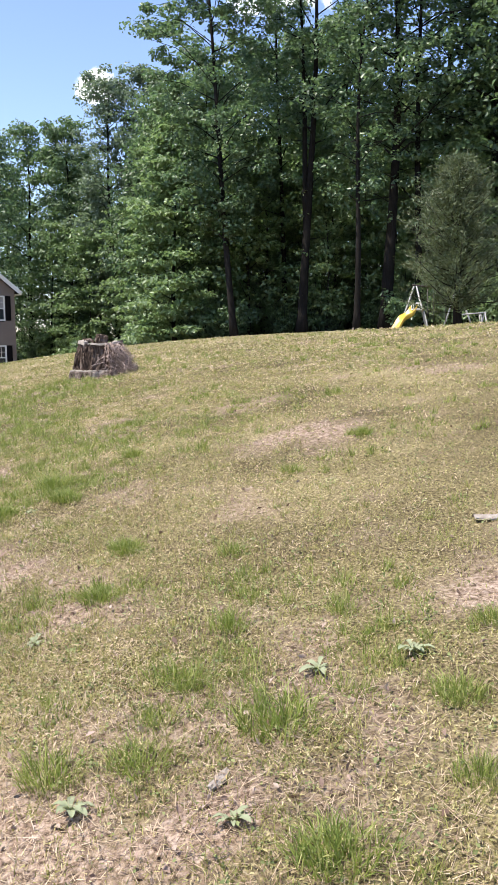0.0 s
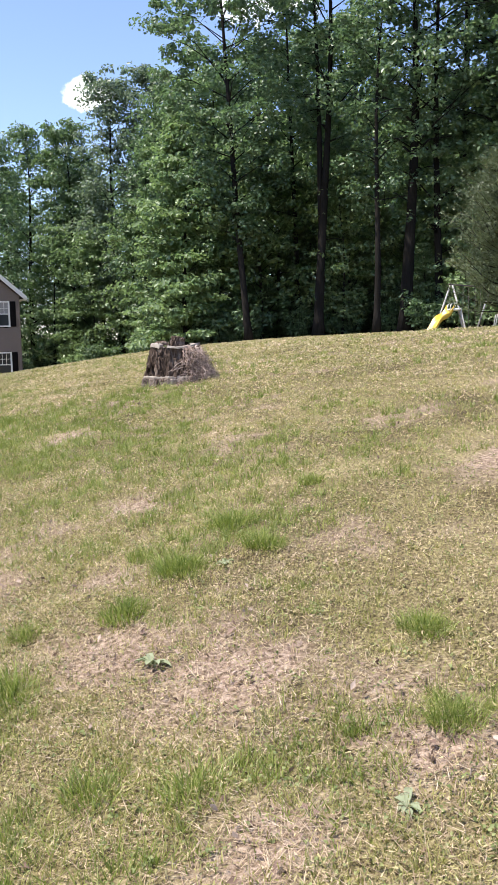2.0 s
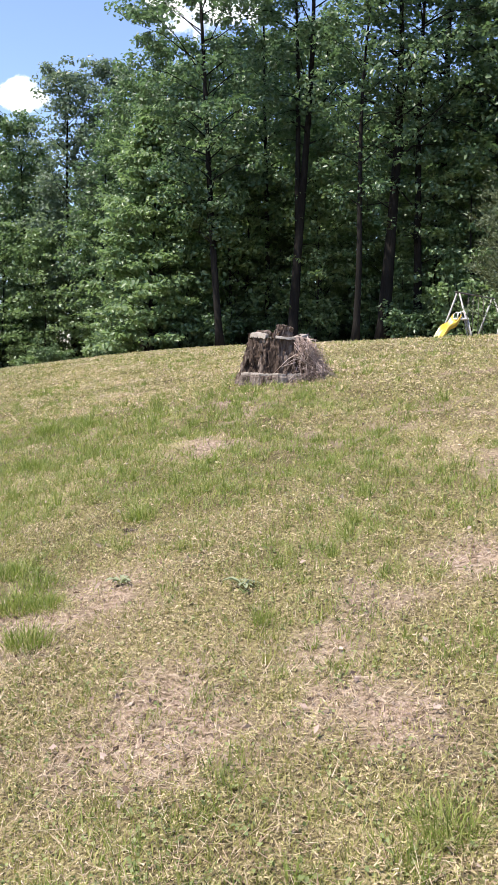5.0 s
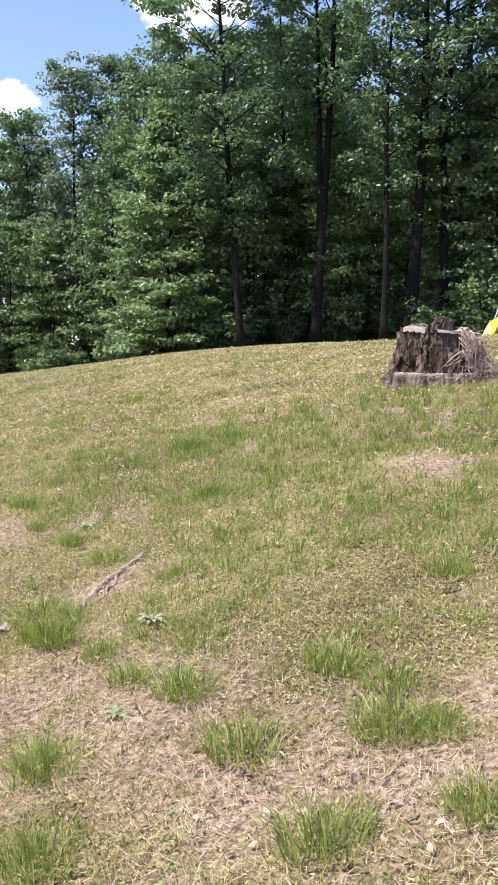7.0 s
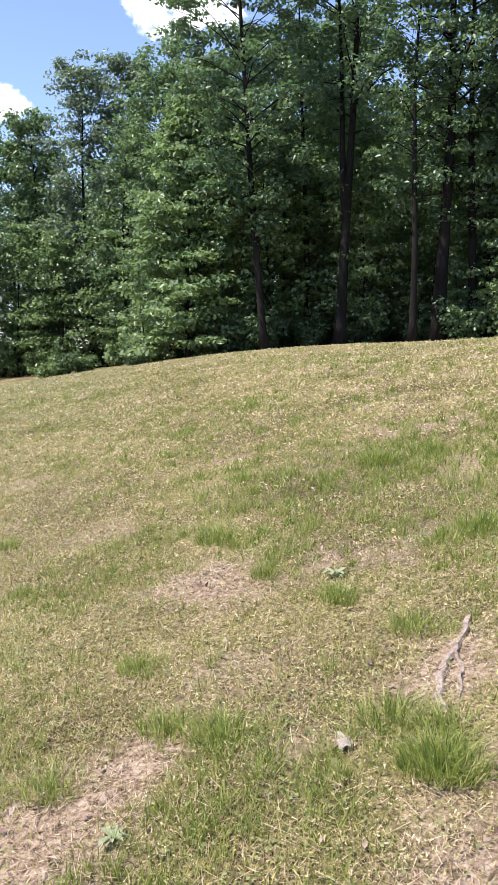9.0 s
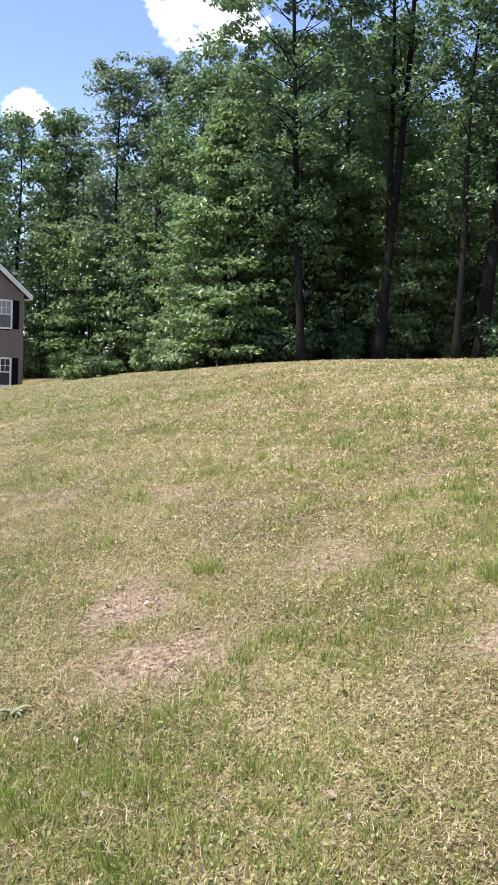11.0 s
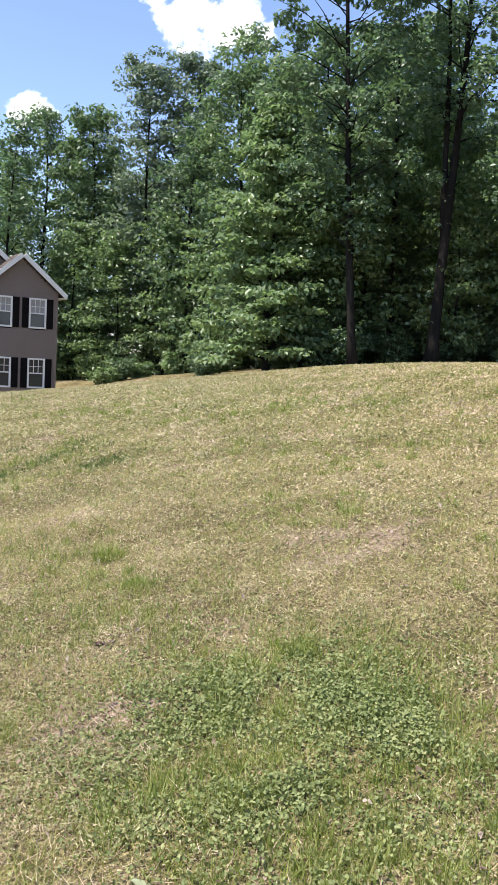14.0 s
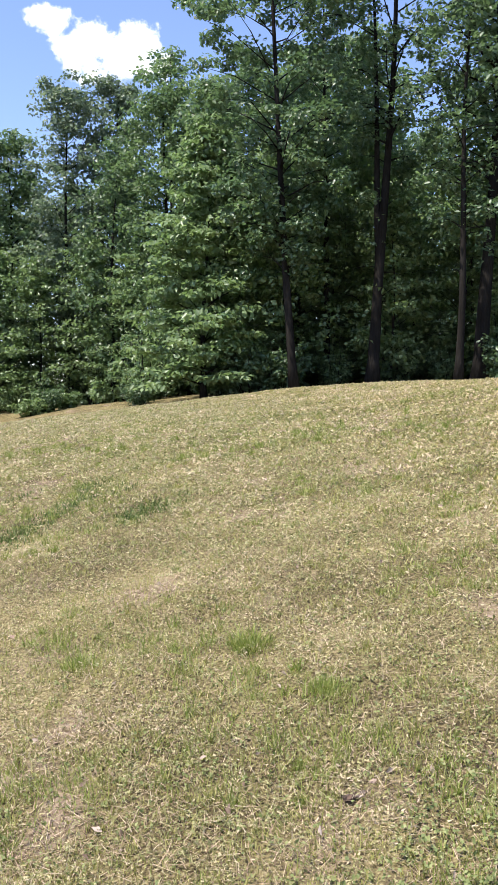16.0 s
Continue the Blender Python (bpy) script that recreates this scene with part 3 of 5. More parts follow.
    # the wood behind, from a few trees repeated
    kinds = [
        tree("forest_tree", "dense dark tree in the depth of the wood", (14.0, 52.0), 15.0, 0.22, FULL, LEAF_DARK, seed=31, limbs=30, per=30, size=(0.27, 0.17), clump=0.95, group="trees of the wood"),
        tree("forest_tree", "tall tree with a high crown in the wood", (4.5, 59.5), 18.0, 0.24, TALL, LEAF_MID, seed=32, limbs=28, per=30, size=(0.27, 0.17), clump=0.95, group="trees of the wood"),
        tree("forest_tree", "leafy maple in the wood", (-16.0, 74.0), 16.0, 0.2, FULL, LEAF_MID, seed=33, limbs=30, per=30, size=(0.28, 0.18), clump=1.0, group="trees of the wood"),
        tree("forest_tree", "slender tree with leaves all the way up", (9.0, 58.0), 14.5, 0.15, [(0.1, 1.3), (0.4, 2.1), (0.75, 1.9), (1.0, 0.5)], LEAF_DARK, seed=34, limbs=28, per=28, size=(0.25, 0.16), clump=0.85, group="trees of the wood"),
    ]
    r = random.Random(5)
    spots = [(11.6, 38.5, 1), (10.6, 42.6, 1), (12.6, 40.6, 1), (13.5, 42, 0), (14.5, 36, 3), (15.5, 40, 1), (13, 51, 0), (17, 48, 1),
             (-1.5, 58, 2), (7, 59, 1), (11, 60, 2), (15, 57, 0), (19, 54, 1), (-6.5, 66, 2), (-3.8, 62, 1), (-9.5, 69, 2), (-12.4, 71, 3), (-18.5, 69, 2), (-21, 66, 2), (-20, 74, 1), (-13.5, 78, 2), (-6, 74, 2), (-1, 68, 2), (4, 67, 1),
             (9, 68, 2), (14, 66, 1), (-24, 72, 2), (-26, 63, 0), (-18, 62, 3), (19, 45, 0), (21, 39, 1), (18.5, 34, 0), (-11.5, 67, 3), (-7, 58.5, 3)] + [(x, 84 + 3 * math.sin(x), 2) for x in range(-40, 46, 6)] + [(x + 2, 77 + 2 * math.sin(x * 2), 0) for x in range(-2, 40, 8)]
    for x, y, k in spots:
        x, y = x + r.uniform(-0.5, 0.5), y + r.uniform(-0.5, 0.5)
        s = r.uniform(0.88, 1.1) * (0.86 if x < -5 and k < 2 else 1)
        m = pose(x, y, ground_z(x, y) - 0.05, 0, 0, r.uniform(0, 360))
        ob = copy_thing(kinds[k], m)
        ob.scale = (s, s, s)


make_woods()


def shrub(name, label, at, height, width, leaf, seed, stems=16, per=30, size=(0.2, 0.125), group="undergrowth", squash=0.5):
    """A multi-stemmed bush of leafy shoots."""
    rng = np.random.default_rng(seed)
    r = random.Random(seed)
    ob = thing(name, label, "shrub", (at[0], at[1], ground_z(*at) - 0.03), 0, group)
    stalks, centres, sizes = [], [], []
    for i in range(stems):
        a, d = i * 2.4 + r.uniform(-0.4, 0.4), width * math.sqrt(r.random())
        h = height * r.uniform(0.5, 1.05) * (1 - 0.35 * (d / width) ** 2)
        end = Vector((math.cos(a) * d, math.sin(a) * d, h))
        start = Vector((math.cos(a) * d * 0.25, math.sin(a) * d * 0.25, 0))
        stalks.append(tube_arrays([start, start.lerp(end, 0.5) + Vector((0, 0, 0.1 * h)), end], [0.02, 0.014, 0.005], 5))
        for k in range(3):
            f = 0.08 + 0.92 * (k + r.random()) / 3
            p = start.lerp(end, f)
            centres.append((p.x + r.gauss(0, 0.12), p.y + r.gauss(0, 0.12), p.z))
            sizes.append(0.3 * height**0.5 * r.uniform(0.7, 1.3))
    part("stem", tube_mesh("stem", stalks, SHADED_BARK), SHADED_BARK, ob)
    v, c, n = leaf_arrays(rng, centres, sizes, per, size[0], size[1], squash)
    part("foliage", mesh_of_polys("foliage", v, c, n, leaf), leaf, ob)
    return ob


def make_undergrowth():
    a = shrub("understory_shrub", "dark leafy undergrowth at the foot of the trees", (-2.2, 43.5), 2.6, 1.3, LEAF_DARK, 41, stems=22)
    # the pale leaf colour brightens the saplings in place of sun between the trunks
    b = shrub("understory_shrub", "leafy saplings between the trunks, sunlight put into their pale leaves", (3.4, 44.0), 3.4, 1.4, LEAF_PALE, 42, stems=22)
    r = random.Random(9)
    rows = [(x, 43.6 + 0.7 * math.sin(x * 1.7)) for x in np.arange(-1, 14, 2.3)] + [(x, 46.5 + math.sin(x * 2.1)) for x in np.arange(-3, 16, 1.7)] + [(x, 58 + 2.5 * math.sin(x * 1.3)) for x in np.arange(-17.5, -5.5, 2.3)] + [(x, 64 + 2 * math.sin(x)) for x in np.arange(-24, -4, 1.7)] + [(x, 51 + 1.5 * math.sin(x * 1.9)) for x in np.arange(-2, 20, 1.5)] + [(x, 57 + 1.5 * math.sin(x * 2.3)) for x in np.arange(-4, 24, 1.7)] + [(x, 72 + 2 * math.sin(x)) for x in np.arange(-28, 20, 2.2)] + [(x, 60.5 + math.sin(x * 2)) for x in np.arange(-5.5, 2, 1.1)] + [(x, 77 + math.sin(x)) for x in np.arange(-16, 6, 1.6)] + [(7.0, 39.3), (8.8, 38.6), (-6.6, 48), (-6.0, 51), (-3.0, 47.5), (9.5, 37), (11, 34.5), (12.5, 33), (10.5, 31.5)]
    for i, (x, y) in enumerate(rows):
        x, y = float(x) + r.uniform(-0.4, 0.4), float(y)
        s = r.uniform(0.6, 1.35)
        m = pose(x, y, ground_z(x, y) - 0.03, 0, 0, r.uniform(0, 360))
        copy_thing((a, b)[i % 2], m).scale = (s, s, s)
    shrub("sapling", "small bright bush at the lawn's edge", (-7.8, 57.0), 1.35, 0.65, LEAF_PALE, 43, stems=12, group="bushes along the lawn")
    shrub("sapling", "low bright seedlings at the lawn's edge", (-5.6, 50.5), 0.9, 0.8, LEAF_PALE, 44, stems=12, group="bushes along the lawn")
    shrub("sapling", "low pale bush beside the house", (-11.3, 55.0), 1.2, 0.9, LEAF_PALE, 45, stems=12, group="bushes along the lawn")
    shrub("sapling", "low leafy bush in front of the wood", (-9.6, 56.5), 1.1, 0.8, LEAF_MID, 46, stems=12, group="bushes along the lawn")


make_undergrowth()


def make_cedar(at, height, width):
    """A conical cedar of fine ascending sprays."""
    rng = np.random.default_rng(61)
    r = random.Random(61)
    ob = thing("cedar_tree", "olive-green conical cedar behind the swing set", "tree", (at[0], at[1], ground_z(*at) - 0.05))
    twigs = [tube_arrays([(0, 0, 0), (0.03, 0, height * 0.5), (0, 0.02, height * 0.97)], [0.13, 0.08, 0.01], 8, 0.05, r)]
    roots, ways = [], []
    for i in range(210):
        f = 0.2 + 0.78 * (i + r.random()) / 210
        reach = width * (1 - f) ** 0.62 * r.choice((0.5, 0.7, 0.85, 1.0, 1.3)) * r.uniform(0.85, 1.1) * min(1, 0.25 + f * 2.6)
        a = i * 2.399
        out = Vector((math.cos(a), math.sin(a), 0))
        s = Vector((0, 0, f * height * 0.95))
        e = out * reach + Vector((0, 0, f * height + reach * r.uniform(0.15, 0.7)))
        mid = s.lerp(e, 0.5) - Vector((0, 0, 0.08 * reach))
        twigs.append(tube_arrays([s, mid, e], [0.016, 0.011, 0.003], 4))
        for k in range(16):
            t = 0.2 + 0.8 * (k + r.random()) / 16
            p = s.lerp(mid, t * 2) if t < 0.5 else mid.lerp(e, t * 2 - 1)
            w = (out * r.uniform(0.2, 0.9) + Vector((r.gauss(0, 0.5), r.gauss(0, 0.5), r.uniform(0.1, 1.0)))).normalized()
            roots.append(tuple(p + w * 0.05))
            ways.append(tuple(w))
    part("trunk", tube_mesh("trunk", twigs, SHADED_BARK), SHADED_BARK, ob)
    per = 11
    p, w = np.repeat(np.array(roots), per, 0), np.repeat(np.array(ways), per, 0)
    n = len(p)
    p = p + w * rng.uniform(-0.1, 0.16, (n, 1)) + rng.normal(size=(n, 3)) * 0.045
    d = w + rng.normal(size=(n, 3)) * 0.42
    d /= np.linalg.norm(d, axis=1)[:, None]
    q = np.cross(d, rng.normal(size=(n, 3)))
    q /= np.linalg.norm(q, axis=1)[:, None]
    l = rng.uniform(0.06, 0.13, (n, 1))
    v = np.stack([p - q * 0.011, p + q * 0.011, p + d * l], 1).reshape(-1, 3)
    part("foliage", mesh_of_polys("foliage", v, np.arange(3 * n), np.full(n, 3), NEEDLE), NEEDLE, ob)


make_cedar((5.2, 22.6), 4.75, 1.8)


# ---- house ----
def lap_wall(name, parent, x0, x1, z0, top, openings, y=0.0):
    """Lapped siding boards on a wall that faces -y, left open at the windows. top(x): the wall's upper edge."""
    verts, faces = [], []
    h, z = 0.115, z0
    peak = max(top(x0), top(x1), top((x0 + x1) / 2))
    while z < peak:
        z1 = z + h
        spans = [(x0, x1)]
        # clip by the rakes
        a, b = x0, x1
        while top(a) < z1 and a < b:
            a += 0.02
        while top(b) < z1 and b > a:
            b -= 0.02
        spans = [(a, b)] if b - a > 0.03 else []
        for ox0, oz0, ox1, oz1 in openings:
            if z1 > oz0 + 0.02 and z < oz1 - 0.02:
                cut = []
                for s, e in spans:
                    if ox0 > s:
                        cut.append((s, min(e, ox0)))
                    if ox1 < e:
                        cut.append((max(s, ox1), e))
                spans = [q for q in cut if q[1] - q[0] > 0.02]
        for s, e in spans:
            n = len(verts)
            verts += [(s, y - 0.022, z), (e, y - 0.022, z), (e, y - 0.004, z1), (s, y - 0.004, z1), (s, y + 0.1, z), (e, y + 0.1, z), (e, y + 0.1, z1), (s, y + 0.1, z1)]
            faces += [tuple(n + i for i in q) for q in ((0, 1, 2, 3), (1, 0, 4, 5), (0, 3, 7, 4), (2, 1, 5, 6), (3, 2, 6, 7))]
        z = z1
    return part(name, mesh_from(name, verts, faces, SIDING), SIDING, parent)


def house_window(parent, cx, z0, z1, w, y=0.0, blind=True):
    """A double-hung window with white trim, six panes above, and black louvred shutters."""
    win = new("window")
    win.parent = parent
    win.location = (cx, y, z0)
    h = z1 - z0
    bm = bmesh.new()
    t = 0.075
    box(bm, -w / 2, -0.05, 0, -w / 2 + t, 0.06, h)
    box(bm, w / 2 - t, -0.05, 0, w / 2, 0.06, h)
    box(bm, -w / 2 + t, -0.05, h - t, w / 2 - t, 0.06, h)
    box(bm, -w / 2 + t, -0.05, 0, w / 2 - t, 0.06, t)
    part("window_frame", bm, TRIM, win)
    bm = bmesh.new()
    mid = h * 0.5
    box(bm, -w / 2 + t, -0.02, mid - 0.025, w / 2 - t, 0.04, mid + 0.025)
    for k in (1, 2):
        x = -w / 2 + t + (w - 2 * t) * k / 3
        box(bm, x - 0.011, -0.01, mid + 0.025, x + 0.011, 0.02, h - t)
    box(bm, -w / 2 + t, -0.008, (mid + h - t) / 2 - 0.011, w / 2 - t, 0.018, (mid + h - t) / 2 + 0.011)
    part("muntin", bm, TRIM, win)
    bm = bmesh.new()
    box(bm, -w / 2 + t, 0.022, t, w / 2 - t, 0.03, mid - 0.025)
    part("pane", bm, GLASS, win)
    bm = bmesh.new()
    box(bm, -w / 2 + t, 0.022, mid + 0.025, w / 2 - t, 0.03, h - t)
    part("pane", bm, GLASS, win)
    if blind:
        bm = bmesh.new()
        box(bm, -w / 2 + t, 0.0205, mid + 0.03, w / 2 - t, 0.0215, h - t - 0.005)
        part("blind", bm, CURTAIN, win, "half-lowered pale blind")
    for side in (-1, 1):
        bm = bmesh.new()
        sw = 0.30
        xa = side * (w / 2 + 0.015) if side > 0 else -w / 2 - 0.015 - sw
        box(bm, xa, -0.05, 0.01, xa + 0.045, -0.022, h - 0.01)
        box(bm, xa + sw - 0.045, -0.05, 0.01, xa + sw, -0.022, h - 0.01)
        for zz in (0.01, h / 2 - 0.03, h - 0.07):
            box(bm, xa + 0.045, -0.05, zz, xa + sw - 0.045, -0.022, zz + 0.06)
        z = 0.075
        while z < h - 0.1:
            box(bm, xa + 0.045, -0.044, z, xa + sw - 0.045, -0.03, z + 0.024)
            z += 0.036
        box(bm, xa + 0.04, -0.03, 0.02, xa + sw - 0.04, -0.022, h - 0.02)
        part("shutter", bm, SHUTTER, win, "black louvred shutter")
    return win


def roof_slope(name, parent, xe, ze, xr, zr, y0, y1, t=0.16):
    """One slope of a gable roof from the eave (xe, ze) to the ridge (xr, zr), with shingle courses."""
    verts, faces = [], []
    n = 14
    d = Vector((xr - xe, 0, zr - ze))
    up = Vector((-d.z, 0, d.x)).normalized() * (1 if d.x > 0 else -1)
    for k in range(n):
        a, b = Vector((xe, 0, ze)) + d * (k / n), Vector((xe, 0, ze)) + d * ((k + 1) / n)
        i = len(verts)
        for yy in (y0, y1):
            verts += [(a.x, yy, a.z), tuple(a + up * (t + 0.015) + Vector((0, yy, 0))), tuple(b + up * t + Vector((0, yy, 0))), (b.x, yy, b.z)]
        faces += [tuple(i + q for q in f) for f in ((0, 3, 2, 1), (4, 5, 6, 7), (1, 2, 6, 5), (0, 1, 5, 4), (0, 4, 7, 3), (2, 3, 7, 6))]
    return part(name, mesh_from(name, verts, faces, SHINGLE), SHINGLE, parent)


def rake_board(parent, xe, ze, xr, zr, y, w=0.20):
    """A white board under the roof's sloping edge."""
    d = Vector((xr - xe, 0, zr - ze)).normalized()
    up = Vector((-d.z, 0, d.x)) * (1 if d.x > 0 else -1)
    bm = bmesh.new()
    vs = []
    for yy in (y - 0.03, y):
        for p, o in (((xe, ze), -0.04), ((xr, zr), -0.04), ((xr, zr), w - 0.04), ((xe, ze), w - 0.04)):
            q = Vector((p[0], yy, p[1])) + up * o
            vs.append(bm.verts.new(q))
    for f in ((0, 1, 2, 3), (7, 6, 5, 4), (0, 4, 5, 1), (1, 5, 6, 2), (2, 6, 7, 3), (3, 7, 4, 0)):
        bm.faces.new([vs[i] for i in f])
    bmesh.ops.recalc_face_normals(bm, faces=bm.faces)
    part("rake_board", bm, TRIM, parent)


def make_house():
    x, y, base = -13.1, 49.0, -0.95
    house = thing("house", "two-storey taupe house with white trim and black shutters", "house", (x, y, base), 26)
    W, eave, peak = 3.35, 4.38 - base, 5.82 - base
    slope = (peak - eave) / (W / 2)
    # the gabled bay in front
    top = lambda q: eave + slope * (W / 2 - abs(q + W / 2))
    wins = []
    for cx in (-0.9, -2.45):
        for z0, z1 in ((2.67 - base, 4.03 - base), (-0.02 - base, 1.34 - base)):
            wins.append((cx, z0, z1))
    opens = [(cx - 0.39, z0 + 0.01, cx + 0.39, z1 - 0.01) for cx, z0, z1 in wins]
    lap_wall("front_wall", house, -W, 0, 0.35, top, opens)
    for cx, z0, z1 in wins:
        house_window(house, cx, z0, z1, 0.8, blind=z0 > 2)
    bm = bmesh.new()
    box(bm, -0.055, -0.03, 0.35, 0.035, 0.06, eave)
    part("corner_board", bm, SIDING, house)
    bm = bmesh.new()
    box(bm, -W, 0.02, -0.3, 0.0, 3.0, 0.35)
    part("foundation", bm, CUTWOOD, house)
    bm = bmesh.new()
    box(bm, -0.1, 0.06, 0.35, 0.0, 7.0, eave)
    part("side_wall", bm, SIDING, house)
    bm = bmesh.new()
    box(bm, -W, 0.6, 0.35, -0.1, 0.7, eave)
    part("inner_wall", bm, SHUTTER, house)
    over = 0.3
    roof_slope("roof", house, over, eave - slope * over, -W / 2, peak, -0.28, 7.0)
    roof_slope("roof", house, -W - over, eave - slope * over, -W / 2, peak, -0.28, 7.0)
    rake_board(house, over, eave - slope * over, -W / 2, peak, -0.281)
    rake_board(house, -W - over, eave - slope * over, -W / 2, peak, -0.281)
    bm = bmesh.new()
    box(bm, over - 0.02, -0.25, eave - slope * over - 0.05, over + 0.1, 7.0, eave - slope * over + 0.07, 0.02)
    part("gutter", bm, TRIM, house)
    bm = bmesh.new()
    box(bm, 0.035, -0.28, eave - slope * over - 0.03, over, 7.0, eave - slope * over - 0.01)
    part("soffit", bm, TRIM, house)
    # the taller main block behind
    L, back = 11.0, 1.3
    right = -0.55
    ridge = eave + slope * L / 2
    main_top = lambda q: eave + slope * (L / 2 - abs(q - right + L / 2))
    lap_wall("main_wall", house, right - L, right, 0.35, main_top, [(-W - 0.05, 0.0, -0.05, eave + 0.3)], y=back)
    roof_slope("main_roof", house, right + over, eave - slope * over, right - L / 2, ridge, back - 0.28, back + 8)
    roof_slope("main_roof", house, right - L - over, eave - slope * over, right - L / 2, ridge, back - 0.28, back + 8)
    rake_board(house, right + over, eave - slope * over, right - L / 2, ridge, back - 0.281)
    rake_board(house, right - L - over, eave - slope * over, right - L / 2, ridge, back - 0.281)
    bm = bmesh.new()
    box(bm, right - L, back + 7.9, 0, right, back + 8, eave)
    part("back_wall", bm, SIDING, house)
    bm = bmesh.new()
    box(bm, right - L, back + 0.1, 0, right - L + 0.1, back + 7.9, eave)
    part("side_wall", bm, SIDING, house)


make_house()


# ---- swing set ----
def pipe(name, parent, points, radius, material=None, label="", sides=8):
    material = material or TUBE
    return part(name, tube_mesh(name, [tube_arrays(points, [radius] * len(points), sides)], material), material, parent, label)


def make_swing_set():
    ax, ay = 4.88, 26.7
    z0 = ground_z(5.3, 27.0)
    ob = thing("swing_set", "weathered white tube swing set with a yellow slide", "swing set", (ax, ay, z0))
    top = 3.04 - z0
    along = Vector((1.72, 2.05, 0))
    side = Vector((2.2, -1.25, 0)).normalized()
    for k, f in enumerate((0.0, 1.0)):
        apex = along * f + Vector((0, 0, top))
        for s in (-1, 1):
            foot = along * f + side * (0.62 * s) + along.normalized() * (-0.12 if f == 0 else 0.12)
            gz = ground_z(ax + foot.x, ay + foot.y) - z0
            pipe("leg", ob, [apex + side * (0.03 * s), Vector((foot.x, foot.y, gz - 0.03))], 0.026)
        low = 0.42
        pipe("crossbar", ob, [along * f + side * (-0.36) + Vector((0, 0, low)), along * f + side * 0.36 + Vector((0, 0, low))], 0.018)
    pipe("top_bar", ob, [along * -0.06 + Vector((0, 0, top + 0.02)), along * 1.06 + Vector((0, 0, top + 0.02))], 0.024, STEEL)
    for f in (0.35, 0.65):
        swing = new("swing")
        swing.parent = ob
        for s in (-1, 1):
            p = along * (f + 0.07 * s)
            pipe("chain", swing, [p + Vector((0, 0, top)), p + Vector((0, 0, 0.4))], 0.009, STEEL, "rusty chain", 5)
        bm = bmesh.new()
        c = along * f
        box(bm, -0.2, -0.08, 0.37, 0.2, 0.08, 0.40, 0.012)
        for v in bm.verts:
            v.co.z += 0.25 * v.co.x * v.co.x
        bmesh.ops.rotate(bm, verts=bm.verts, cent=(0, 0, 0), matrix=Matrix.Rotation(math.atan2(along.y, along.x), 3, "Z"))
        bmesh.ops.translate(bm, verts=bm.verts, vec=c)
        part("seat", bm, WHITE, swing, "white plastic seat")
    # yellow slide with raised edges, sloping away from the frame
    slide = new("slide")
    slide.parent = ob
    lift = 1.6 - z0
    slide.location.z = lift
    a, b = Vector((-0.06, -0.15, 0.76)), Vector((-1.08, -0.55, ground_z(ax - 1.08, ay - 0.55) - z0 + 0.05 - lift))
    d = (b - a)
    w = Vector((-d.y, d.x, 0)).normalized()
    verts, faces = [], []
    n = 16
    prof = [(-0.20, 0.11), (-0.185, 0.12), (-0.165, 0.0), (0.165, 0.0), (0.185, 0.12), (0.20, 0.11), (0.175, -0.03), (-0.175, -0.03)]
    for i in range(n + 1):
        f = i / n
        p = a.lerp(b, f)
        p.z = a.z + (b.z - a.z) * (f + 0.055 * math.sin(f * 4 * math.pi)) if 0 < f < 1 else p.z
        if f > 0.88:
            p.z = max(p.z, b.z + 0.01)
        for s, h in prof:
            q = p + w * s + Vector((0, 0, h))
            verts.append(tuple(q))
    m = len(prof)
    for i in range(n):
        for k in range(m):
            faces.append((i * m + k, i * m + (k + 1) % m, (i + 1) * m + (k + 1) % m, (i + 1) * m + k))
    faces += [tuple(range(m)), tuple(reversed(range(n * m, (n + 1) * m)))]
    part("chute", mesh_from("chute", verts, faces, PLASTIC, True), PLASTIC, slide, "yellow plastic chute")
    bm = bmesh.new()
    box(bm, -0.12, -0.34, 0.72, 0.22, 0.06, 0.77, 0.015)
    part("platform", bm, WHITE, slide, "white plastic platform")
    for yy in (-0.33, 0.05):
        pts = [Vector((-0.1, yy, 0.74)), Vector((-0.09, yy, 0.88)), Vector((-0.02, yy, 0.93)), Vector((0.1, yy, 0.92)), Vector((0.18, yy, 0.74)), Vector((0.2, yy, 0.74))]
        pipe("handrail", slide, pts, 0.016, WHITE)
    for yy in (-0.3, 0.02):
        pipe("ladder_rail", slide, [Vector((0.2, yy, 0.74)), Vector((0.48, yy, ground_z(ax + 0.48, ay + yy) - z0 - lift))], 0.018)
    for k in range(3):
        f = 0.2 + 0.27 * k
        pipe("rung", slide, [Vector((0.2 + 0.28 * f, -0.3, 0.74 * (1 - f))), Vector((0.2 + 0.28 * f, 0.02, 0.74 * (1 - f)))], 0.014)
    # two-seat glider at the far end
    glider = new("glider")
    glider.parent = ob
    c = Vector((1.95, 1.2, -0.05))
    for s in (-1, 1):
        for t in (-1, 1):
            pipe("hanger", glider, [c + Vector((0.3 * s, 0.1 * t, 1.0)), c + Vector((0.42 * s, 0.1 * t, 0.3))], 0.013)
    pipe("frame_leg", glider, [c + Vector((0.45, 0, 1.08)), c + Vector((0.62, -0.1, 0.0))], 0.022)
    pipe("frame_leg", glider, [c + Vector((0.45, 0, 1.08)), c + Vector((0.25, 0.25, 0.0))], 0.022)
    pipe("rail", glider, [c + Vector((-0.3, 0, 1.0)), c + Vector((0.5, 0, 1.06))], 0.02)
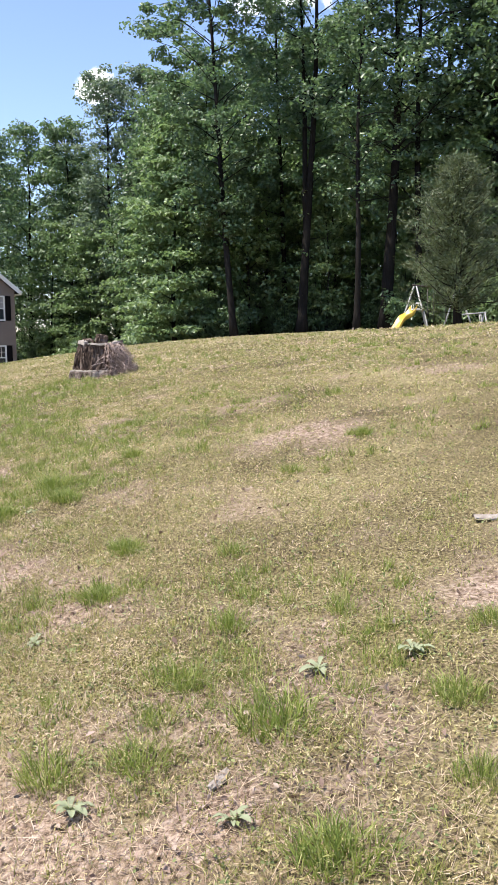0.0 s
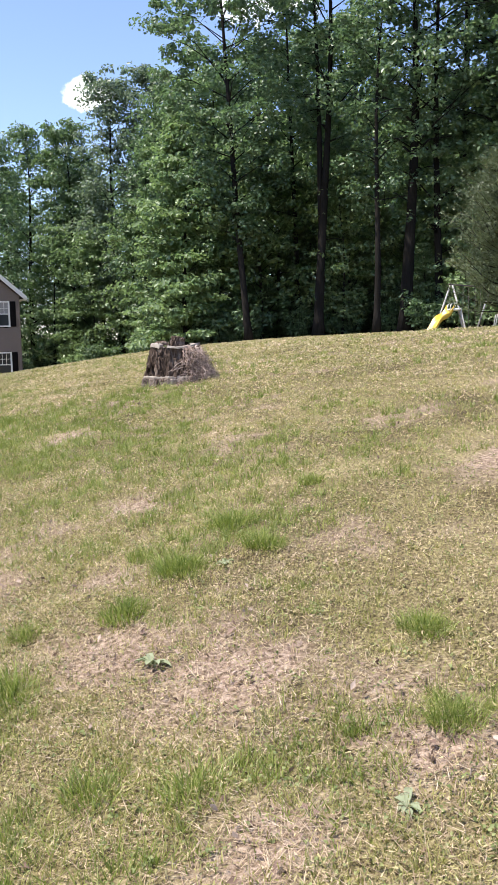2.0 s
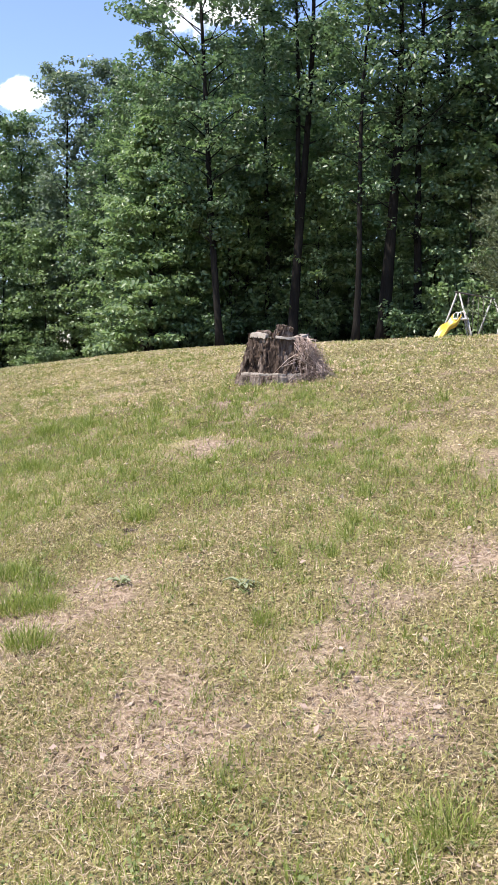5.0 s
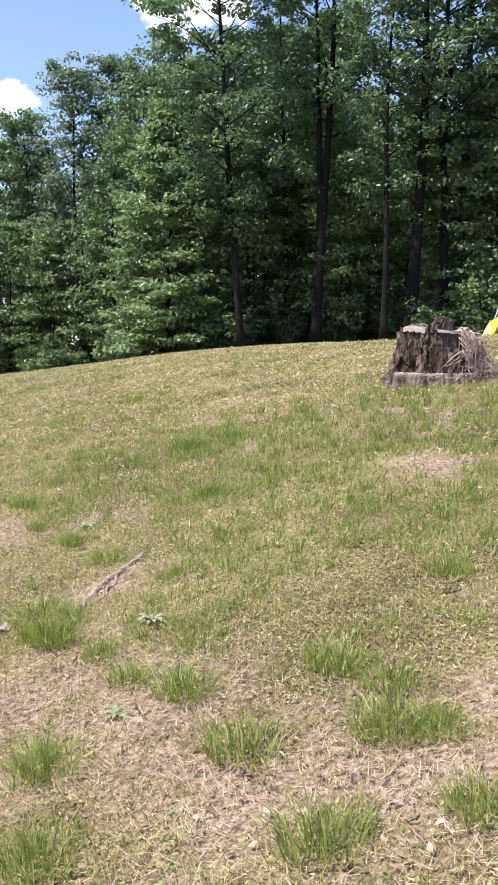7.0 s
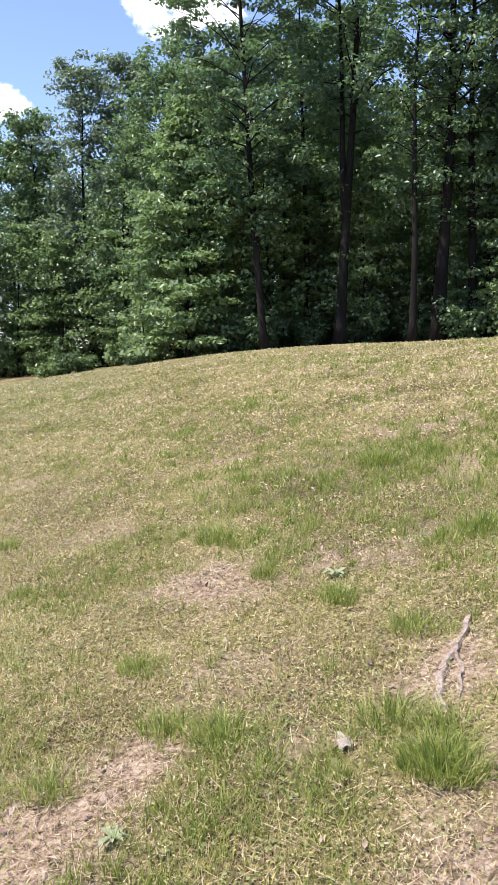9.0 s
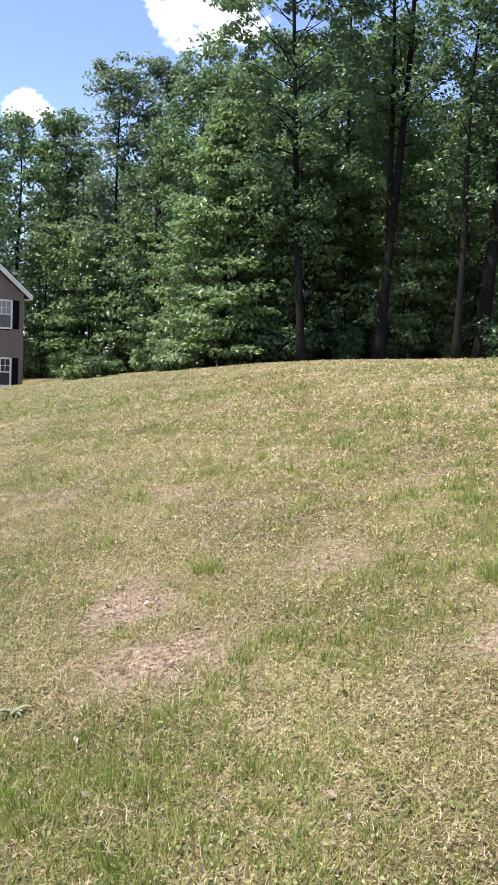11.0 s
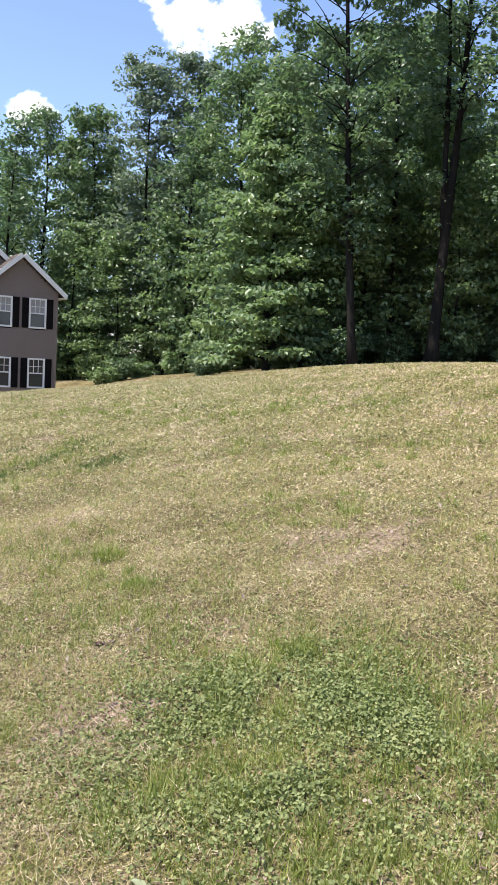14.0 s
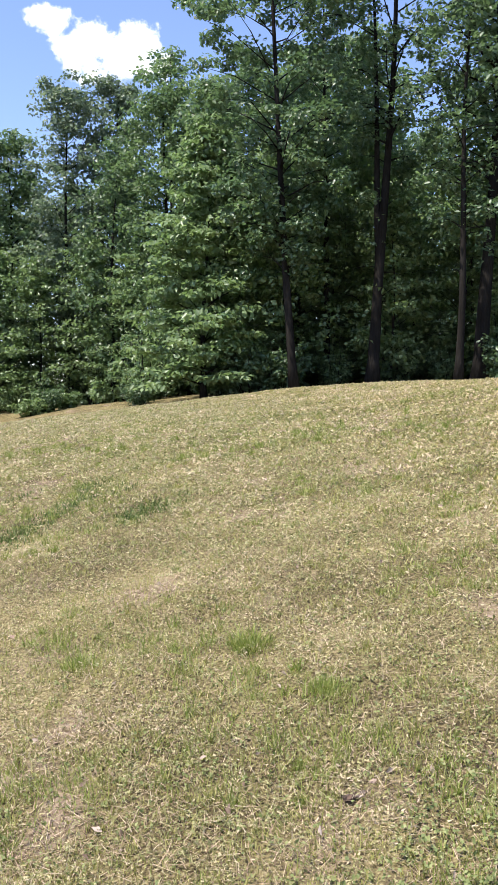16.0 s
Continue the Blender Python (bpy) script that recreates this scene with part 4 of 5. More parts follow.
    for s in (-1, 1):
        bm = bmesh.new()
        for k in range(3):
            box(bm, 0.42 * s - 0.16, -0.14 + 0.1 * k, 0.33, 0.42 * s + 0.16, -0.06 + 0.1 * k, 0.35)
        bmesh.ops.translate(bm, verts=bm.verts, vec=c)
        part("bench", bm, WHITE, glider, "white slatted bench")
        bm = bmesh.new()
        for k in range(2):
            box(bm, 0.42 * s - 0.16, 0.16, 0.42 + 0.1 * k, 0.42 * s + 0.16, 0.18, 0.49 + 0.1 * k)
        bmesh.ops.translate(bm, verts=bm.verts, vec=c)
        part("backrest", bm, WHITE, glider)


make_swing_set()


# ---- stump ----
def make_stump():
    sx, sy = -1.86, 10.92
    z0 = 1.05
    ob = thing("tree_stump", "rotting cut tree stump with shaggy bark on the lawn", "stump", (sx, sy, z0))
    r = random.Random(71)
    n, rows = 120, 30
    H = 0.43
    verts, faces = [], []
    lobes = [r.uniform(0, 6.28) for _ in range(6)]
    for j in range(rows + 1):
        f = j / rows
        for i in range(n):
            a = 2 * math.pi * i / n
            ridge = 0.010 * math.sin(a * 31 + lobes[0] + 1.5 * math.sin(f * 3)) + 0.010 * math.sin(a * 13 + lobes[1] + f * 2) + 0.03 * math.sin(a * 3 + lobes[2])
            chip = 0.03 * (value_noise(np.array([a * 9]), np.array([f * 7 + 3]), 8)[0] - 0.5) + 0.02 * (value_noise(np.array([a * 26]), np.array([f * 12]), 9)[0] - 0.5)
            flare = 0.05 * (1 - f) ** 2.2 * (1 + 0.5 * math.sin(a * 5 + lobes[3])) + 0.06 * (1 - f)
            rad = 0.252 + flare + ridge + float(chip) + r.uniform(-0.004, 0.004)
            z = H * f
            if j == rows:
                z += 0.02 * math.sin(a * 2 + 1.0) + 0.015 * math.sin(a * 7) + r.uniform(-0.012, 0.012)
                # a rotted notch in the rim
                z -= 0.05 * math.exp(-((((a - 4.35 + math.pi) % (2 * math.pi)) - math.pi) / 0.22) ** 2)
            verts.append((math.cos(a) * rad, math.sin(a) * rad * 0.95, z))
    for j in range(rows):
        for i in range(n):
            k = (i + 1) % n
            faces.append((j * n + i, j * n + k, (j + 1) * n + k, (j + 1) * n + i))
    part("bark", mesh_from("bark", verts, faces, DEADWOOD), DEADWOOD, ob, "dark shaggy rotting bark")
    # sawn top, dished and cracked
    verts, faces = [], []
    rings = 9
    for q in range(rings + 1):
        f = q / rings
        for i in range(n):
            a = 2 * math.pi * i / n
            rim = 0.258 + 0.03 * math.sin(a * 3 + lobes[2])
            z = H - 0.012 - 0.05 * (1 - f) ** 2 + 0.02 * f * math.sin(a * 2 + 1.0) + r.uniform(-0.006, 0.006)
            verts.append((math.cos(a) * rim * f, math.sin(a) * rim * f * 0.95, z))
    for q in range(rings):
        for i in range(n):
            k = (i + 1) % n
            faces.append((q * n + i, q * n + k, (q + 1) * n + k, (q + 1) * n + i))
    part("sawn_top", mesh_from("sawn_top", verts, faces, CUTWOOD), CUTWOOD, ob, "grey weathered sawn face")
    # lower ledge left by a first cut
    side, face, faces = [], [], []
    m = 40
    for i in range(m + 1):
        a = math.radians(195 + 118 * i / m)
        ro = 0.358 + 0.02 * math.sin(i * 0.6) + r.uniform(-0.008, 0.008)
        tz = 0.095 + r.uniform(-0.006, 0.004)
        for rad, z in ((0.2, 0.11), (ro - 0.02, tz), (ro, tz - 0.02), (ro + 0.02, -0.06)):
            side.append((math.cos(a) * rad, math.sin(a) * rad, z))
        for rad, z in ((0.2, 0.122), (ro - 0.012, tz + 0.008), (ro - 0.010, tz - 0.006)):
            face.append((math.cos(a) * rad, math.sin(a) * rad, z))
    quads = lambda m, w: [(i * w + k, i * w + k + 1, (i + 1) * w + k + 1, (i + 1) * w + k) for i in range(m) for k in range(w - 1)]
    part("ledge", mesh_from("ledge", side, quads(m, 4), LEDGEWOOD), LEDGEWOOD, ob)
    part("ledge_face", mesh_from("ledge_face", face, quads(m, 3), CUTWOOD), CUTWOOD, ob, "pale sawn ledge at the base")
    # loose bark plates
    for k in range(40):
        a = r.uniform(math.radians(170), math.radians(330))
        z = r.uniform(0.12, 0.33)
        rad = 0.268 + 0.07 * (1 - z / H)
        bm = bmesh.new()
        w, h = r.uniform(0.008, 0.02), r.uniform(0.02, 0.06)
        box(bm, -w, -0.008, -h, w, 0.008, h, 0.004)
        for v in bm.verts:
            v.co += Vector((r.uniform(-0.006, 0.006), r.uniform(-0.006, 0.006), r.uniform(-0.012, 0.012)))
        me = pose(math.cos(a) * rad, math.sin(a) * rad, z, r.uniform(-12, 4), r.uniform(-12, 12), math.degrees(a) + 90)
        bmesh.ops.transform(bm, matrix=me, verts=bm.verts)
        part("bark_plate", bm, DEADWOOD, ob)
    # pale sawn rim, broken by the notch
    for name, a0, a1, thick in (("rim", 186, 238, 0.042), ("rim", 258, 352, 0.022)):
        verts, m = [], 26
        for i in range(m + 1):
            a = math.radians(a0 + (a1 - a0) * i / m)
            rim = 0.263 + 0.03 * math.sin(a * 3 + lobes[2])
            top = H + 0.012 + 0.02 * math.sin(a * 2 + 1.0) + r.uniform(-0.003, 0.003)
            low = top - thick * r.uniform(0.75, 1.1)
            for rad, z in ((rim - 0.05, low), (rim - 0.05, top + 0.004), (rim + 0.008, top), (rim + 0.014, low)):
                verts.append((math.cos(a) * rad, math.sin(a) * rad * 0.95, z))
        faces = [(i * 4 + k, i * 4 + (k + 1) % 4, (i + 1) * 4 + (k + 1) % 4, (i + 1) * 4 + k) for i in range(m) for k in range(4)] + [(3, 2, 1, 0), (m * 4, m * 4 + 1, m * 4 + 2, m * 4 + 3)]
        part(name, mesh_from(name, verts, faces, CUTWOOD), CUTWOOD, ob, "pale grey sawn edge")
    # a block of wood left on top
    bm = bmesh.new()
    box(bm, -0.066, -0.05, 0, 0.066, 0.05, 0.115, 0.012)
    bmesh.ops.subdivide_edges(bm, edges=bm.edges, cuts=2, use_grid_fill=True)
    for v in bm.verts:
        v.co += Vector((r.uniform(-0.016, 0.016), r.uniform(-0.016, 0.016), r.uniform(-0.006, 0.016) if v.co.z > 0.02 else 0))
    me = bpy.data.meshes.new("wood_chunk")
    bm.to_mesh(me)
    bm.free()
    me.materials.append(DEADWOOD)
    chunk = new("wood_chunk", me)
    chunk.matrix_basis = pose(sx + 0.03, sy - 0.06, z0 + H - 0.02, 6, 9, 24)
    tagged(chunk, "dark broken chunk of wood on the stump", "wood chunk")
    me = tube_mesh("bark_scrap", [tube_arrays([(-0.13, 0, 0.0), (-0.05, 0.02, 0.035), (0.04, -0.01, 0.05), (0.13, 0.01, 0.0)], [0.012, 0.03, 0.026, 0.008], 7, 0.3, r)], DEADWOOD)
    scrap = new("bark_scrap", me)
    scrap.matrix_basis = pose(sx - 0.14, sy - 0.03, z0 + H - 0.015, 0, 0, -10)
    tagged(scrap, "curled scrap of bark on the stump", "bark")
    me = tube_mesh("wood_splinter", [tube_arrays([(0, 0, 0), (0.01, 0, 0.07), (0.03, 0, 0.12)], [0.022, 0.015, 0.004], 6, 0.3, r)], DEADWOOD)
    sp = new("wood_splinter", me)
    sp.matrix_basis = pose(sx - 0.07, sy - 0.12, z0 + H - 0.06)
    tagged(sp, "jagged wood splinter standing on the stump", "splinter")
    # dry brush heaped against it
    rng = random.Random(72)
    pieces = []
    for k in range(380):
        a = math.radians(rng.uniform(-72, 8))
        z = rng.uniform(0.03, 0.44)
        rad = 0.265 + 0.1 * (1 - z / H) + rng.uniform(-0.01, 0.03)
        p = Vector((sx + math.cos(a) * rad, sy + math.sin(a) * rad, z0 + z))
        b = a + rng.gauss(0.15, 0.35)
        out = rad + rng.uniform(0.0, 0.22) * (1.2 - 1.6 * z) * (0.4 + 0.6 * max(0, math.cos(b + 0.3)))
        e = Vector((sx + math.cos(b) * out, sy + math.sin(b) * out, 0))
        e.z = max(z0 + z * rng.uniform(-0.2, 0.85), ground_z(e.x, e.y) + 0.005)
        mid = p.lerp(e, 0.5) + Vector((rng.gauss(0.02, 0.02), rng.gauss(-0.02, 0.02), rng.uniform(0.0, 0.07)))
        t = rng.uniform(0.0015, 0.0045)
        pieces.append(tube_arrays([p, p.lerp(mid, 0.6), mid, e], [t, t * 0.9, t * 0.7, t * 0.4], 4))
    brush = new("brush_pile", tube_mesh("brush_pile", pieces, TWIG))
    tagged(brush, "tangle of dry twigs heaped against the stump", "brush pile", kind="stuff")


make_stump()


# ---- lawn ----
def scatter(rng, count, near=1.5, far=46.0, pull=1.25):
    """Points over the lawn seen from the walk, denser close to it: x, y and the distance from the walk."""
    s = rng.uniform(-0.6, 9.6, count)
    d = near * (far / near) ** (rng.random(count) ** pull)
    x = -0.97 * s + d * rng.uniform(-0.34, 0.37, count) + rng.uniform(-0.25, 0.25, count)
    y = s + d
    keep = (y < np.where(x < -4, 52, 41 - 0.12 * np.abs(x))) & (np.hypot(x + 1.86, y - 10.92) > 0.3)
    return x[keep], y[keep], d[keep]


def blade_arrays(rng, x, y, z, h, w, lean, flat=0.0, simple=False):
    """Bent tapering blades; flat: 0 upright to 1 lying."""
    n = len(x)
    a = rng.uniform(0, 2 * math.pi, n)
    d = np.stack([np.cos(a), np.sin(a), np.zeros(n)], 1)
    b = rng.uniform(0, 2 * math.pi, n)
    t = np.stack([np.cos(b), np.sin(b), np.zeros(n)], 1)
    p = np.stack([x, y, z], 1)
    k = (lean * rng.uniform(0.2, 1.3, n))[:, None]
    H = h[:, None]
    upz = np.array([0, 0, 1.0])
    rise = np.sqrt(np.clip(1 - np.minimum(k, 0.97) ** 2, 0.02, 1)) * (1 - flat)
    mid = p + d * H * 0.45 * k * 0.8 + upz * H * 0.55 * rise + upz * 0.004
    tip = p + d * H * k + upz * H * rise * (0.95 - 0.25 * k) + upz * 0.003
    W = t * w[:, None] * 0.5
    if simple:
        v = np.stack([p - W, p + W, tip], 1)
        i = np.arange(n)[:, None] * 3
        return v.reshape(-1, 3), (i + [0, 1, 2]).ravel(), np.full(n, 3)
    v = np.stack([p - W, p + W, mid + W * 0.8, mid - W * 0.8, tip], 1)
    i = np.arange(n)[:, None] * 5
    corners = (i + [0, 1, 2, 3, 3, 2, 4]).ravel()
    return v.reshape(-1, 3), corners, np.tile([4, 3], n)


def merge(arrays):
    vs, cs, ns, base = [], [], [], 0
    for v, c, n in arrays:
        vs.append(v)
        cs.append(c + base)
        ns.append(n)
        base += len(v)
    return np.concatenate(vs), np.concatenate(cs), np.concatenate(ns)


def make_lawn():
    rng = np.random.default_rng(81)
    # short living grass
    x, y, d = scatter(rng, 330000)
    g, b = green_share(x, y), bare_share(x, y)
    keep = rng.random(len(x)) < (0.25 + 0.9 * np.clip(g * 1.5 - 0.35, 0, 0.9)) * (1 - 0.8 * b)
    x, y, d, g = x[keep], y[keep], d[keep], g[keep]
    size = np.clip(d / 4.5, 1, 2.2)
    h = rng.uniform(0.015, 0.042, len(x)) * (0.8 + 1.6 * np.clip(g - 0.5, 0, 0.5)) * size**0.25
    w = rng.uniform(0.002, 0.0045, len(x)) * size
    z = land(x, y) - 0.004
    patch = np.zeros_like(x)
    for cx, cy, r in GREEN[:3]:
        patch = np.maximum(patch, np.exp(-((x - cx) ** 2 + (y - cy) ** 2) / (r * r)))
    h *= 1 - 0.72 * patch
    lush = rng.random(len(x)) < np.clip((g - 0.53) * 5, 0.04, 0.93)
    for name, mask, mat, label in (("lawn_grass", ~lush, BLADE, "short yellow-green mown grass"), ("green_grass", lush, LUSH, "fresh green grass among the dry lawn")):
        parts = []
        for simple in (False, True):
            m = mask & ((d > 4) == simple)
            parts.append(blade_arrays(rng, x[m], y[m], z[m], h[m], w[m], 0.65, simple=simple))
        tagged(new(name, mesh_of_polys(name, *merge(parts), mat)), label, "grass", kind="stuff")
    # the close mat of small clover sprigs, dry and green, in low uneven mounds
    x, y, d = scatter(rng, 1500000, far=44)
    b, g = bare_share(x, y), green_share(x, y)
    mound = 0.5 * value_noise(x * 11, y * 11, 41) + 0.5 * value_noise(x * 30, y * 30, 42)
    keep = rng.random(len(x)) < np.clip(1.7 * mound - 0.1, 0.15, 1.1) * (1 - 0.72 * b) * np.clip(1.95 - 2.0 * g, 0.12, 1)
    x, y, d, mound = x[keep], y[keep], d[keep], mound[keep]
    n = len(x)
    l = rng.uniform(0.007, 0.018, n) * np.clip(d / 4.2, 1, 3.6) ** 0.75
    p = np.stack([x, y, land(x, y) + rng.random(n) * (0.006 + 0.06 * mound**2)], 1)
    t = rng.normal(size=(n, 3)) * np.array([1, 1, 0.8])
    q = rng.normal(size=(n, 3)) * np.array([1, 1, 0.7])
    t /= np.linalg.norm(t, axis=1)[:, None]
    q -= (q * t).sum(1)[:, None] * t
    q /= np.linalg.norm(q, axis=1)[:, None]
    L, k = l[:, None], rng.uniform(0.5, 1.2, (n, 1)) * np.clip(0.1 + 0.02 * d, 0.14, 0.3)[:, None]
    v = np.stack([p - t * L * 0.6, p + t * L * 0.4 + q * L * k, p + t * L * 0.4 - q * L * k], 1).reshape(-1, 3)
    fresh = rng.random(n) < np.clip((-4.6 - x) / 2.6, 0.06, 0.94)
    for name, mask, mat, label in (("lawn_clover", ~fresh, SPECKLE, "close mat of tiny olive and tan clover leaves"), ("olive_clover", fresh, SPECKLE_OLIVE, "close mat of tiny olive-green clover leaves")):
        k = int(mask.sum())
        tagged(new(name, mesh_of_polys(name, v[np.repeat(mask, 3)], np.arange(3 * k), np.full(k, 3), mat)), label, "lawn", kind="stuff")
    # dry straw lying about
    x, y, d = scatter(rng, 420000, far=26)
    b, g = bare_share(x, y), green_share(x, y)
    keep = rng.random(len(x)) < np.clip(1.1 - 1.1 * g + 0.5 * b, 0.12, 1)
    x, y, d = x[keep], y[keep], d[keep]
    size = np.clip(d / 4.5, 1, 4)
    h = rng.uniform(0.025, 0.10, len(x)) * size**0.2
    w = rng.uniform(0.0012, 0.0036, len(x)) * size
    me = mesh_of_polys("dry_grass", *blade_arrays(rng, x, y, land(x, y) + rng.uniform(0, 0.015, len(x)), h, w, 0.95, flat=0.6, simple=True), STRAW)
    tagged(new("dry_grass", me), "tan straw and dead grass lying on the lawn", "dry grass", kind="stuff")
    # small round-leaved weeds and clover
    x, y, d = scatter(rng, 60000, far=20)
    g, b = green_share(x, y), bare_share(x, y)
    cl = np.zeros_like(x)
    for cx, cy, r in GREEN[:3]:
        cl = np.maximum(cl, np.exp(-((x - cx) ** 2 + (y - cy) ** 2) / (r * r)))
    keep = rng.random(len(x)) < np.clip(0.25 * value_noise(x * 2.2, y * 2.2, 31) + 0.3 * g + 2.0 * cl, 0, 1) * (1 - 0.8 * b)
    x, y, d = x[keep], y[keep], d[keep]
    c = np.stack([x, y, land(x, y) + 0.012], 1)
    v, k, n = leaf_arrays(rng, c, np.full(len(x), 0.03), 5, 0.012, 0.009, 0.5)
    cx, cy = [], []
    for ox, oy, r in GREEN[:3]:
        cx.append(rng.normal(ox, 0.65 * r, 2600))
        cy.append(rng.normal(oy, 0.65 * r, 2600))
    cx, cy = np.concatenate(cx), np.concatenate(cy)
    ok = value_noise(cx * 6, cy * 6, 61) > 0.25 + 0.4 * rng.random(len(cx))
    cx, cy = cx[ok], cy[ok]
    dense = leaf_arrays(rng, np.stack([cx, cy, land(cx, cy) + rng.uniform(0.01, 0.035, len(cx))], 1), np.full(len(cx), 0.022), 4, 0.012, 0.009, 0.6)
    v, k, n = merge([(v, k, n), dense])
    tagged(new("clover", mesh_of_polys("clover", v, k, n, CLOVER)), "low round-leaved clover and weeds in the lawn", "clover", kind="stuff")
    # dead leaves and bits of bark
    x, y, d = scatter(rng, 26000, far=16)
    b = bare_share(x, y)
    keep = rng.random(len(x)) < 0.05 + 0.35 * b
    x, y = x[keep], y[keep]
    c = np.stack([x, y, land(x, y) + 0.012], 1)
    v, k, n = leaf_arrays(rng, c, np.full(len(x), 0.03), 1, 0.027, 0.014, 0.4, up=0.5)
    tagged(new("dead_leaves", mesh_of_polys("dead_leaves", v, k, n, DEAD)), "curled brown dead leaves on bare soil", "leaf litter", kind="stuff")


make_lawn()

# tufts of coarse grass: x, y, size
TUFTS = [(0.1, 2.25, 1.5), (-0.18, 2.55, 1.1), (-0.27, 2.15, 1.0), (-0.5, 2.15, 1.1), (0.21, 1.7, 1.2), (0.33, 2.9, 0.8), (-0.05, 2.9, 1.0), (-0.57, 3.3, 0.8), (-0.53, 3.8, 0.8), (0.58, 2.25, 0.9), (0.55, 1.9, 0.9), (-1.32, 4.8, 0.8), (0.79, 2.65, 0.8), (0.69, 5.35, 0.9)]
TUFTS += [(-1.05, 4.9, 0.9), (-1.23, 3.2, 1.2), (-0.57, 3.3, 1.0), (-1.39, 4.75, 1.2), (-1.15, 5.3, 1.2), (-0.55, 3.85, 0.9), (-0.06, 3.65, 0.9), (-1.5, 3.3, 1.1), (0.24, 4.7, 0.8), (-1.55, 4.45, 0.9), (-1.4, 4.8, 1.3), (-1.19, 5.25, 1.3)]
TUFTS += [(-1.56, 5.0, 1.0), (-2.11, 4.3, 1.1), (-2.23, 4.6, 1.0), (-1.95, 4.4, 0.9), (-1.88, 3.95, 1.4), (-1.99, 3.8, 1.4), (-1.57, 4.4, 1.2), (-1.02, 4.85, 1.1), (-0.76, 5.7, 0.9), (-2.19, 4.05, 1.2), (-3.74, 6.3, 1.4), (-3.89, 6.65, 1.2), (-4.35, 7.25, 1.2)]
TUFTS += [(-4.26, 6.45, 1.2), (-3.32, 6.45, 1.1), (-3.61, 5.9, 1.4), (-2.95, 7.1, 1.1), (-4.23, 6.05, 1.3), (-3.39, 6.25, 1.2), (-4.17, 7.05, 1.0), (-4.06, 6.8, 1.0), (-3.27, 6.2, 1.0), (-3.28, 5.85, 1.2), (-3.45, 6.6, 1.1), (-5.1, 8.15, 1.0), (-5.0, 7.75, 1.2)]
TUFTS += [(-4.86, 7.6, 1.2), (-4.36, 7.25, 1.3), (-4.77, 9.35, 1.2), (-4.41, 7.5, 1.2), (-5.33, 7.6, 1.0), (-4.61, 8.75, 0.9), (-4.2, 8.0, 1.1), (-4.39, 8.35, 1.0), (-4.29, 7.4, 1.1), (-4.56, 10.35, 1.0), (-3.72, 8.75, 1.2), (-3.8, 10.15, 1.4), (-3.49, 10.2, 1.4)]
TUFTS += [(-6.78, 8.95, 1.1), (-6.94, 9.3, 1.1), (-6.63, 8.95, 0.9), (-5.84, 10.0, 1.0), (-7.97, 12.1, 1.2), (-8.59, 12.25, 1.0), (-7.8, 11.6, 0.8)]


def tuft_mesh(seed, blades=130, mat=None):
    rng = np.random.default_rng(seed)
    a, r = rng.uniform(0, 6.283, blades), 0.075 * rng.random(blades) ** 0.7
    x, y = np.cos(a) * r, np.sin(a) * r
    h = rng.uniform(0.035, 0.12, blades) * (1 - 4.0 * r)
    w = rng.uniform(0.0016, 0.0031, blades)
    v, c, n = blade_arrays(rng, x, y, np.full(blades, -0.006), h, w, 0.7)
    # lean outwards from the middle
    v = v.reshape(blades, 5, 3)
    out = np.stack([x, y, np.zeros(blades)], 1) / 0.075
    v[:, 2:4] += out[:, None] * (h * 0.18)[:, None, None]
    v[:, 4] += out * (h * 0.5)[:, None]
    return mesh_of_polys("grass_tuft", v.reshape(-1, 3), c, n, mat or LUSH)


def make_tufts():
    meshes = [tuft_mesh(90 + k, 300 + 40 * k) for k in range(5)]
    r = random.Random(91)
    for i, (x, y, s) in enumerate(TUFTS):
        ob = new("grass_tuft", meshes[i % 5])
        ob.matrix_basis = pose(x, y, ground_z(x, y), 0, 0, r.uniform(0, 360)) @ Matrix.Diagonal((s * r.uniform(0.9, 1.25), s * r.uniform(0.9, 1.25), s * 0.95, 1))
        tagged(ob, "bright green tuft of coarse grass in the lawn", "grass tuft", "tufts in the lawn")


make_tufts()


def rosette_leaf(seed):
    """One broad leaf that lies nearly flat, folded along its midrib, pointing along +x."""
    r = random.Random(seed)
    l, w = r.uniform(0.035, 0.055), r.uniform(0.006, 0.010)
    verts, faces = [], []
    for f, ww, z in ((0.05, 0.25, 0.004), (0.35, 0.8, 0.014), (0.7, 1.0, 0.017), (0.92, 0.6, 0.012), (1.0, 0.05, 0.007)):
        verts += [(l * f, -w * ww, z + 0.004), (l * f, 0, z), (l * f, w * ww, z + 0.004)]
    for i in range(4):
        for j in range(2):
            faces.append((i * 3 + j, i * 3 + j + 1, i * 3 + j + 4, i * 3 + j + 3))
    return mesh_from("leaf", verts, faces, ROSETTE, True)


ROSETTE = foliage("grey_weed_leaf", [(0.0, (0.17, 0.205, 0.115)), (0.5, (0.25, 0.28, 0.165)), (1.0, (0.36, 0.37, 0.24))], clear=0.15, spread=0.8, scale=5, rough=0.75, gloss=0.2)


